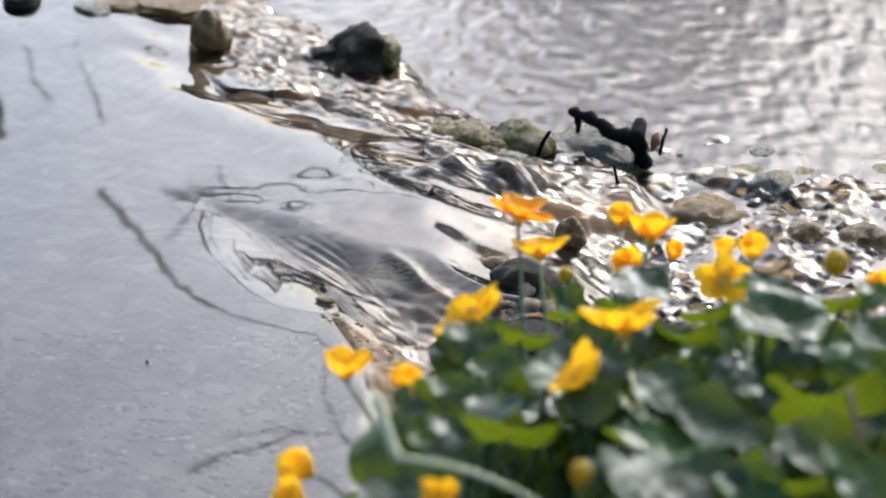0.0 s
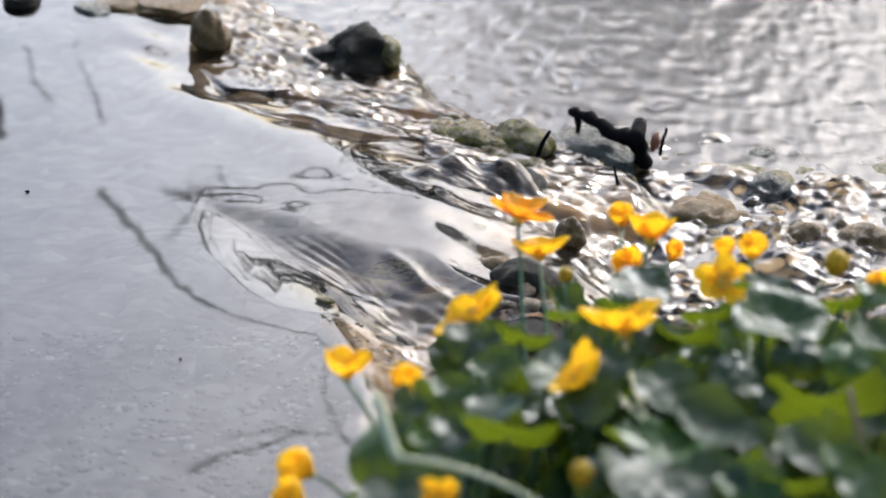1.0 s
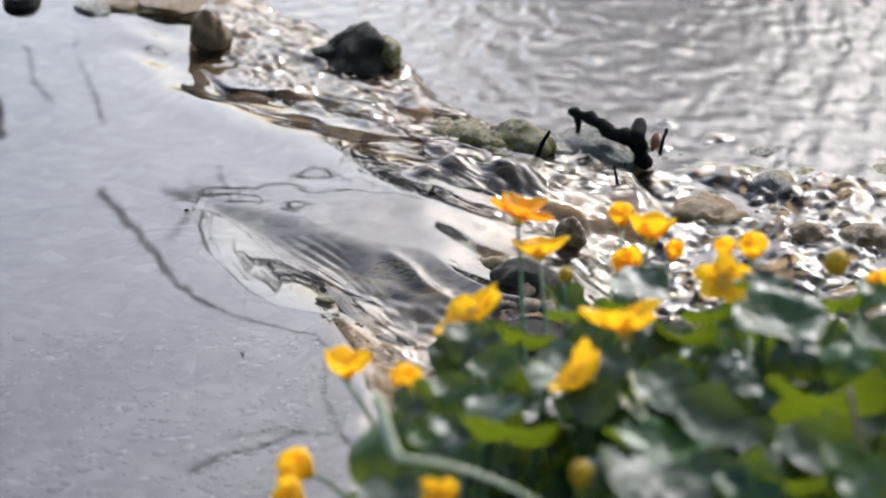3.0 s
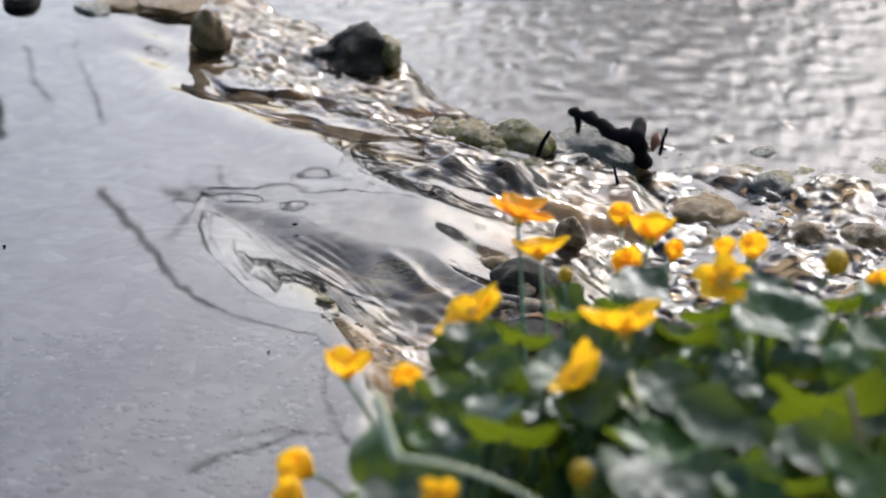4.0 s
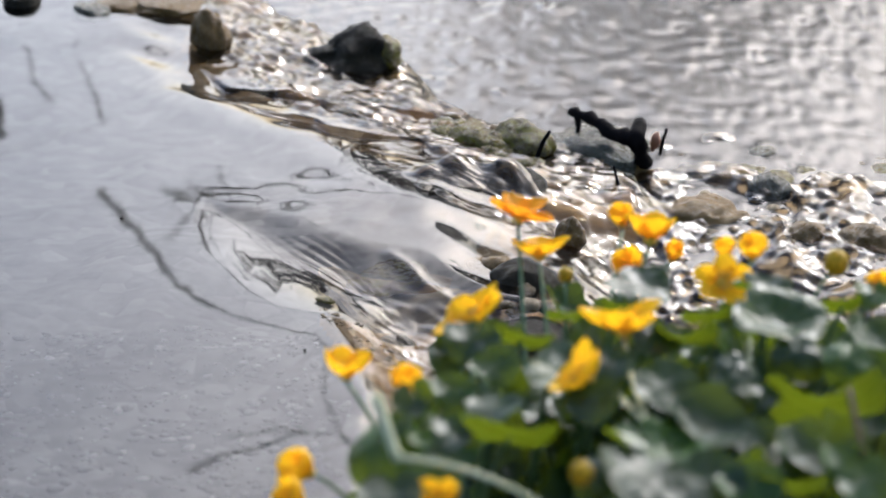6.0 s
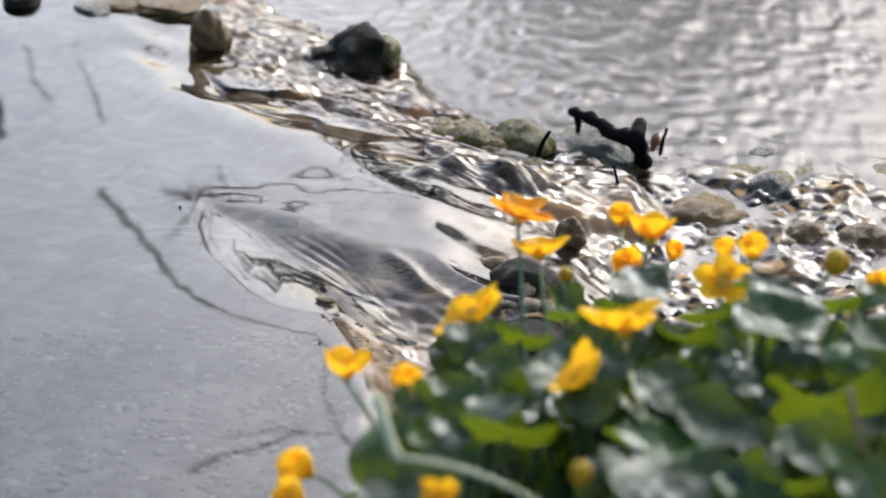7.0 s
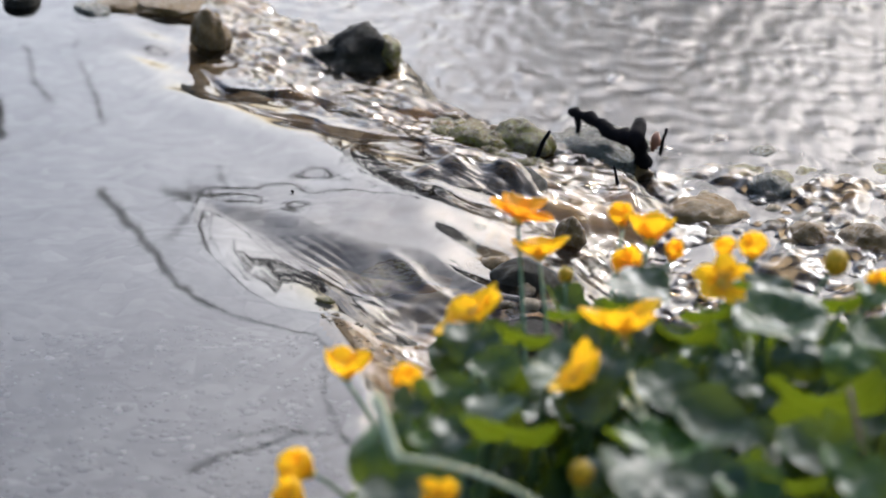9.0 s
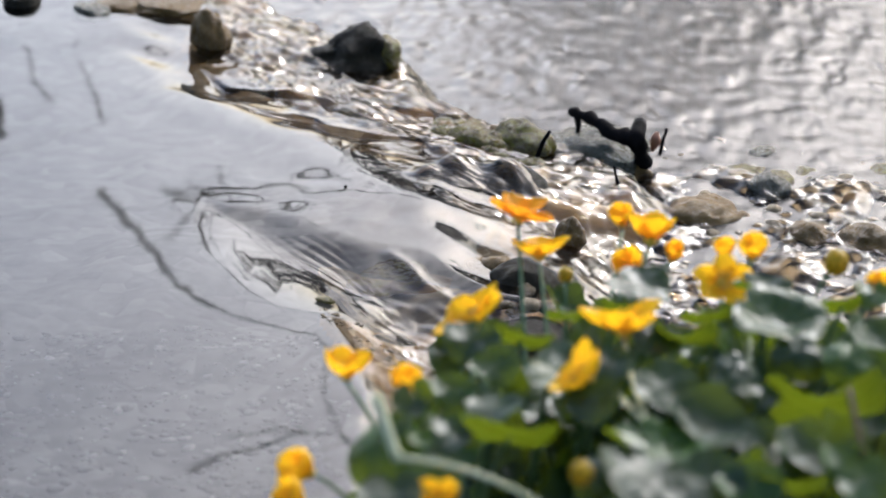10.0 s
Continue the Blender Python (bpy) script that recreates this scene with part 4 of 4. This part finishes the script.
def build_branches():
    rng = random.Random(5)
    # black branch on the stone in the riffle
    br = new("branch")
    br.matrix_basis = pose(0.1668, 2.5733, -0.0200)
    o = Vector((0.1668, 2.5733, -0.0200))
    def at(*p):
        return Vector(p) - o
    main = crooked([at(0.1240, 2.6211, -0.0120), at(0.1434, 2.5998, -0.0100), at(0.1642, 2.5760, -0.0180), at(0.1850, 2.5590, -0.0200), at(0.1962, 2.5773, -0.0500)], rng, 4, 0.0015)
    part("limb", mesh_of("limb", tube(main, [0.0042 + 0.0034 * min(1, i / 9) + 0.0014 * math.sin(i * 2.1) + rng.uniform(-0.0007, 0.0007) for i in range(len(main))], 9), BARK), br)
    part("stub", mesh_of("stub", tube(crooked([at(0.1847, 2.5555, -0.0200), at(0.1910, 2.5878, -0.0120)], rng, 3, 0.0012), [0.0095, 0.0065], 8), BARK), br)
    part("stub", mesh_of("stub", tube(crooked([at(0.1314, 2.6136, -0.0120), at(0.1322, 2.6120, -0.0300)], rng, 3, 0.0008), [0.004, 0.002], 7), BARK), br)
    tagged(br, "black wet crooked branch lying on a stone", "branch")
    st = new("stick", mesh_of("stick", tube(crooked([(0.0834, 2.5449, -0.0450), (0.0918, 2.5265, -0.0200), (0.1003, 2.5071, 0.0050)], rng, 3, 0.0008), [0.0028, 0.0018], 7), BARK))
    tagged(st, "thin dark stick wedged between stones", "stick")
    tw = new("twig", mesh_of("twig", tube(crooked([(0.2115, 2.5938, -0.0450), (0.2113, 2.5555, -0.0200), (0.2135, 2.5475, -0.0050)], rng, 3, 0.0006), [0.002, 0.0014], 6), BARK))
    lt = new("twig", mesh_of("twig", tube(crooked([(0.1585, 2.4630, -0.0150), (0.1689, 2.4873, -0.0600)], rng, 3, 0.0006), [0.0012, 0.0022], 6), BARK))
    tagged(lt, "short dark twig stuck between wet stones", "twig")
    tagged(tw, "thin dark twig standing in the riffle", "twig")


def build_dead_leaf():
    bm = bmesh.new()
    rows = []
    for i in range(8):
        t = i / 7
        half = 0.006 * math.sin(math.pi * (0.08 + 0.88 * t))
        rows.append([bm.verts.new((v * half, 0.004 * v * v - 0.003 * math.sin(t * 3), 0.02 * t + 0.0015 * math.sin(5 * t + v))) for v in (-1, -0.5, 0, 0.5, 1)])
    for a, b in zip(rows, rows[1:]):
        for j in range(4):
            bm.faces.new((a[j], a[j + 1], b[j + 1], b[j]))
    ob = new("dead_leaf", mesh_of("dead_leaf", bm, DEAD_LEAF))
    ob.matrix_basis = pose(0.2065, 2.6009, -0.0450, -12, 18, 20)
    return tagged(ob, "curled orange-brown dead leaf caught beside a branch", "leaf")


def build_specks():
    """Bits of bark that drift on the pool and go over the fall."""
    out = []
    for i, rows in enumerate((
        ((0.0, -0.4245, 2.3585, 0.0010), (3.0, -0.2228, 2.2942, 0.0010), (4.2, -0.1082, 2.2531, 0.0010), (5.0, -0.0419, 2.2429, -0.0020), (5.5, -0.0091, 2.2271, -0.0060), (5.8, 0.0077, 2.2250, -0.0400), (6.3, 0.1047, 2.2354, -0.0750), (10.0, 0.4908, 2.2207, -0.0900)),
        ((0.0, -0.5330, 2.0412, 0.0010), (5.5, -0.3002, 2.2560, 0.0010), (8.0, -0.1809, 2.3275, 0.0010), (10.0, -0.0866, 2.3614, 0.0000)),
        ((0.0, -0.2227, 1.9480, 0.0010), (5.5, -0.1103, 1.9706, 0.0010), (7.5, -0.0869, 2.0078, 0.0000), (8.2, -0.0644, 2.0580, -0.0200), (8.8, -0.0109, 2.0723, -0.0500), (10.0, 0.1912, 2.0972, -0.0900)),
    )):
        bm = bmesh.new()
        bmesh.ops.create_icosphere(bm, subdivisions=2, radius=0.0016)
        for v in bm.verts:
            v.co = Vector((v.co.x * (1.5, 1.0, 0.8)[i], v.co.y, v.co.z * 0.6)) * (1 + 0.3 * noise.noise(v.co * 900))
        ob = tagged(new("bark_speck", mesh_of("bark_speck", bm, BARK)), "small dark bit of bark floating on water", "debris", "floating bits")
        out.append((ob, rows))
    return out


def build_overhang():
    """The bare tree whose hanging twigs are mirrored in the pool."""
    rng = random.Random(8)
    base = (1.25, 5.0, 0.05)
    tree = new("bare_tree")
    tree.matrix_basis = pose(*base)
    o = Vector(base)
    def at(*p):
        return Vector(p) - o
    trunk = crooked([at(1.25, 5.0, 0.0), at(1.2, 4.95, 0.9), at(1.05, 4.8, 1.7), at(0.8, 4.6, 2.4)], rng, 4, 0.015)
    part("trunk", mesh_of("trunk", tube(trunk, [0.06, 0.035], 10), TWIG), tree)
    def twig(name, line, radii, wander=0.003):
        part(name, mesh_of(name, tube(crooked(line, rng, 4, wander), radii, 6), TWIG), tree)
    twig("limb", [at(1.12, 4.88, 1.4), at(0.5, 4.4, 1.6), at(0.1, 4.1, 1.35), at(-0.1472, 3.8404, 0.8940)], [0.012, 0.003])
    twig("twig", [at(-0.1472, 3.8404, 0.8940), at(-0.1770, 3.8661, 0.8315), at(-0.1644, 3.8956, 0.7613), at(-0.1898, 3.9095, 0.7230), at(-0.2995, 3.9072, 0.7113), at(-0.3332, 3.9103, 0.6961)], [0.0014, 0.0018], 0.002)
    twig("twig", [at(-0.1472, 3.8404, 0.8940), at(-0.2021, 3.8410, 0.8869), at(-0.2905, 3.8267, 0.9064), at(-0.3782, 3.8058, 0.9357)], [0.001, 0.0028], 0.006)
    twig("twig", [at(-0.2021, 3.8410, 0.8869), at(-0.2443, 3.8430, 0.8767), at(-0.3241, 3.8286, 0.8962)], [0.001, 0.0016], 0.005)
    # the long catkin: a thin stalk with a sparse fur of scales
    line = crooked([at(-0.3315, 3.9104, 0.6962), at(-0.3836, 3.9144, 0.6733), at(-0.4505, 3.9314, 0.6076), at(-0.5128, 3.9455, 0.5455)], rng, 6, 0.003)
    bm = tube(line, [0.0016, 0.0024], 6)
    for i in range(420):
        k = rng.randrange(len(line) - 1)
        p = line[k].lerp(line[k + 1], rng.random())
        reach = 0.006 + 0.006 * k / len(line)
        q = p + Vector((rng.uniform(-1, 1), rng.uniform(-1, 1), rng.uniform(-1, 1))).normalized() * reach
        tube([p, q], [0.0011, 0.0005], 3, bm)
    part("catkin", mesh_of("catkin", bm, TWIG), tree)
    twig("limb", [at(0.8, 4.6, 2.4), at(-0.2, 4.7, 2.3), at(-1.1, 4.8, 1.9), at(-1.2, 4.8, 1.2), at(-0.7897, 4.3971, 0.6600)], [0.006, 0.002])
    twig("twig", [at(-0.7897, 4.3971, 0.6600), at(-0.6981, 4.4222, 0.6308), at(-0.5659, 4.4535, 0.5915)], [0.0007, 0.0004])
    twig("twig", [at(-0.7897, 4.3971, 0.6600), at(-0.6517, 4.4517, 0.5595)], [0.0007, 0.0004])
    twig("catkin", [at(-0.5659, 4.4535, 0.5915), at(-0.5887, 4.4678, 0.5349), at(-0.5956, 4.4840, 0.4762)], [0.0022, 0.0016], 0.004)
    twig("catkin", [at(-0.6517, 4.4511, 0.5612), at(-0.6836, 4.4581, 0.5223), at(-0.6922, 4.4725, 0.4680)], [0.0025, 0.0016], 0.004)
    twig("catkin", [at(-0.7310, 4.4222, 0.6141), at(-0.7361, 4.4396, 0.5558)], [0.008, 0.006])
    # a low limb with sprigs, level over the far water
    twig("limb", [at(1.2, 4.95, 0.9), at(0.7, 5.0, 1.06), at(0.1, 5.05, 1.05), at(-0.3, 5.0, 0.99), at(-0.45, 4.95, 0.95)], [0.006, 0.0012], 0.012)
    rng = random.Random(23)
    for i in range(44):
        x0 = rng.uniform(-0.42, 0.2)
        z0 = 1.0 + 0.1 * min(0, x0)
        up, way = rng.uniform(-0.13, 0.06), rng.uniform(-0.2, 0.08)
        twig("twig", [at(x0, 5.03, z0), at(x0 + way * 0.6, 5.03, z0 + up * 0.4), at(x0 + way, 5.0, z0 + up)], [0.0045, 0.0018], 0.008)
    # a spray of bare twigs farther out
    twig("limb", [at(1.05, 4.8, 1.7), at(0.9, 5.8, 1.55), at(0.6, 6.4, 1.2), at(0.2, 6.6, 1.05)], [0.02, 0.006], 0.02)
    bm = bmesh.new()
    for i in range(190):
        x0 = rng.uniform(0.18, 0.75)
        p = Vector(at(x0, 6.5 + rng.uniform(-0.25, 0.25), 1.0 + rng.uniform(-0.1, 0.12)))
        q = p + Vector((rng.uniform(-0.16, 0.16), rng.uniform(-0.2, 0.2), rng.uniform(-0.26, 0.26)))
        tube(crooked([p, q], rng, 3, 0.012), [0.011, 0.004], 4, bm)
    part("twigs", mesh_of("twigs", bm, TWIG), tree)
    tagged(tree, "bare leaning tree with thin hanging twigs", "tree")



def build_dimming_bushes():
    """Unseen bare bushes, added on the far bank to darken the broken water mirroring them."""
    for k, (az, far, tall, stems) in enumerate(((2.0, 10.0, 2.4, 34), (3.6, 10.2, 2.6, 38), (5.8, 9.2, 2.4, 30), (8.0, 9.8, 2.5, 28), (11.6, 9.4, 2.7, 34), (14.5, 9.4, 2.8, 34), (17.5, 9.0, 3.0, 30))):
        rng = random.Random(200 + k)
        x, y = far * math.sin(radians(az)), far * math.cos(radians(az))
        bush = new("dimming_bush")
        bush.matrix_basis = pose(x, y, ground_at(x, y) - 0.02)
        bm = bmesh.new()
        for i in range(stems):
            a, lean = rng.uniform(0, 6.28), rng.uniform(0.05, 0.42)
            h = tall * rng.uniform(0.55, 1.0) * math.cos(lean)
            foot = Vector((rng.gauss(0, 0.12), rng.gauss(0, 0.12), 0))
            top = Vector((math.cos(a) * math.sin(lean) * tall * 0.55, math.sin(a) * math.sin(lean) * tall * 0.55, h))
            line = crooked([foot, foot.lerp(top, 0.5) + Vector((0, 0, 0.12)), top], rng, 3, 0.03)
            tube(line, [0.016, 0.006], 5, bm)
            for j in range(4):
                p = line[rng.randrange(2, len(line) - 1)]
                q = p + Vector((rng.uniform(-0.25, 0.25), rng.uniform(-0.25, 0.25), rng.uniform(0.15, 0.5)))
                tube(crooked([p, q], rng, 3, 0.015), [0.009, 0.004], 4, bm)
        part("branches", mesh_of("branches", bm, TWIG), bush)
        tagged(bush, "unseen bare brown bush added on the far bank to darken the riffle", "bush", "bushes of the far bank")


ground = build_ground()
pool = build_pool()
riffle_a = build_riffle(31, 2.3, 0.62, 0.00036, -24.0, "broken silver water of the lower stream")
riffle_b = build_riffle(57, 2.0, 0.62, 0.00042, -2.0, "small crossing waves of the lower stream")
swirl = build_swirl()
cascade = build_cascade()
sheet = build_sheet()
build_stones()
build_gravel()
build_plants()
build_branches()
build_overhang()
build_dimming_bushes()
build_dead_leaf()
specks = build_specks()


def motions():
    """The lower stream's broken water slides past."""
    for ob, turn, speed, z in ((riffle_a, -24.0, 0.16, LOW), (riffle_b, -2.0, 0.12, LOW - 0.001)):
        d = Vector((math.cos(radians(turn)), math.sin(radians(turn)), 0))
        start = Vector((0.30, 2.75, z))
        rows = []
        for i in range(6):
            p = start + d * speed * 2.0 * i
            rows.append((2.0 * i, pose(p.x, p.y, p.z, 0, 0, turn)))
        walk(ob, rows)
    # the water above the hollow wavers round its place
    rows = []
    for k in range(51):
        a = 0.2 * k
        rows.append((a, pose(-0.085, 2.335, 0, 0.05 * math.sin(3.1 * a) + 0.03 * math.sin(7.3 * a), 0.06 * math.sin(4.3 * a + 2), 0)))
    walk(swirl, rows)
    # the broken water below the fall and the sheet on the rubble shiver
    for ob, reach, lift, seed in ((cascade, 0.005, 0.0012, 7), (sheet, 0.004, 0.0005, 8)):
        rng = random.Random(seed)
        walk(ob, [(0.2 * k, pose(rng.uniform(-reach, reach), rng.uniform(-reach, reach), rng.uniform(-lift, lift))) for k in range(51)])
    # specks carried to the fall
    for ob, rows in specks:
        walk(ob, [(s, pose(x, y, z)) for s, x, y, z in rows])


motions()
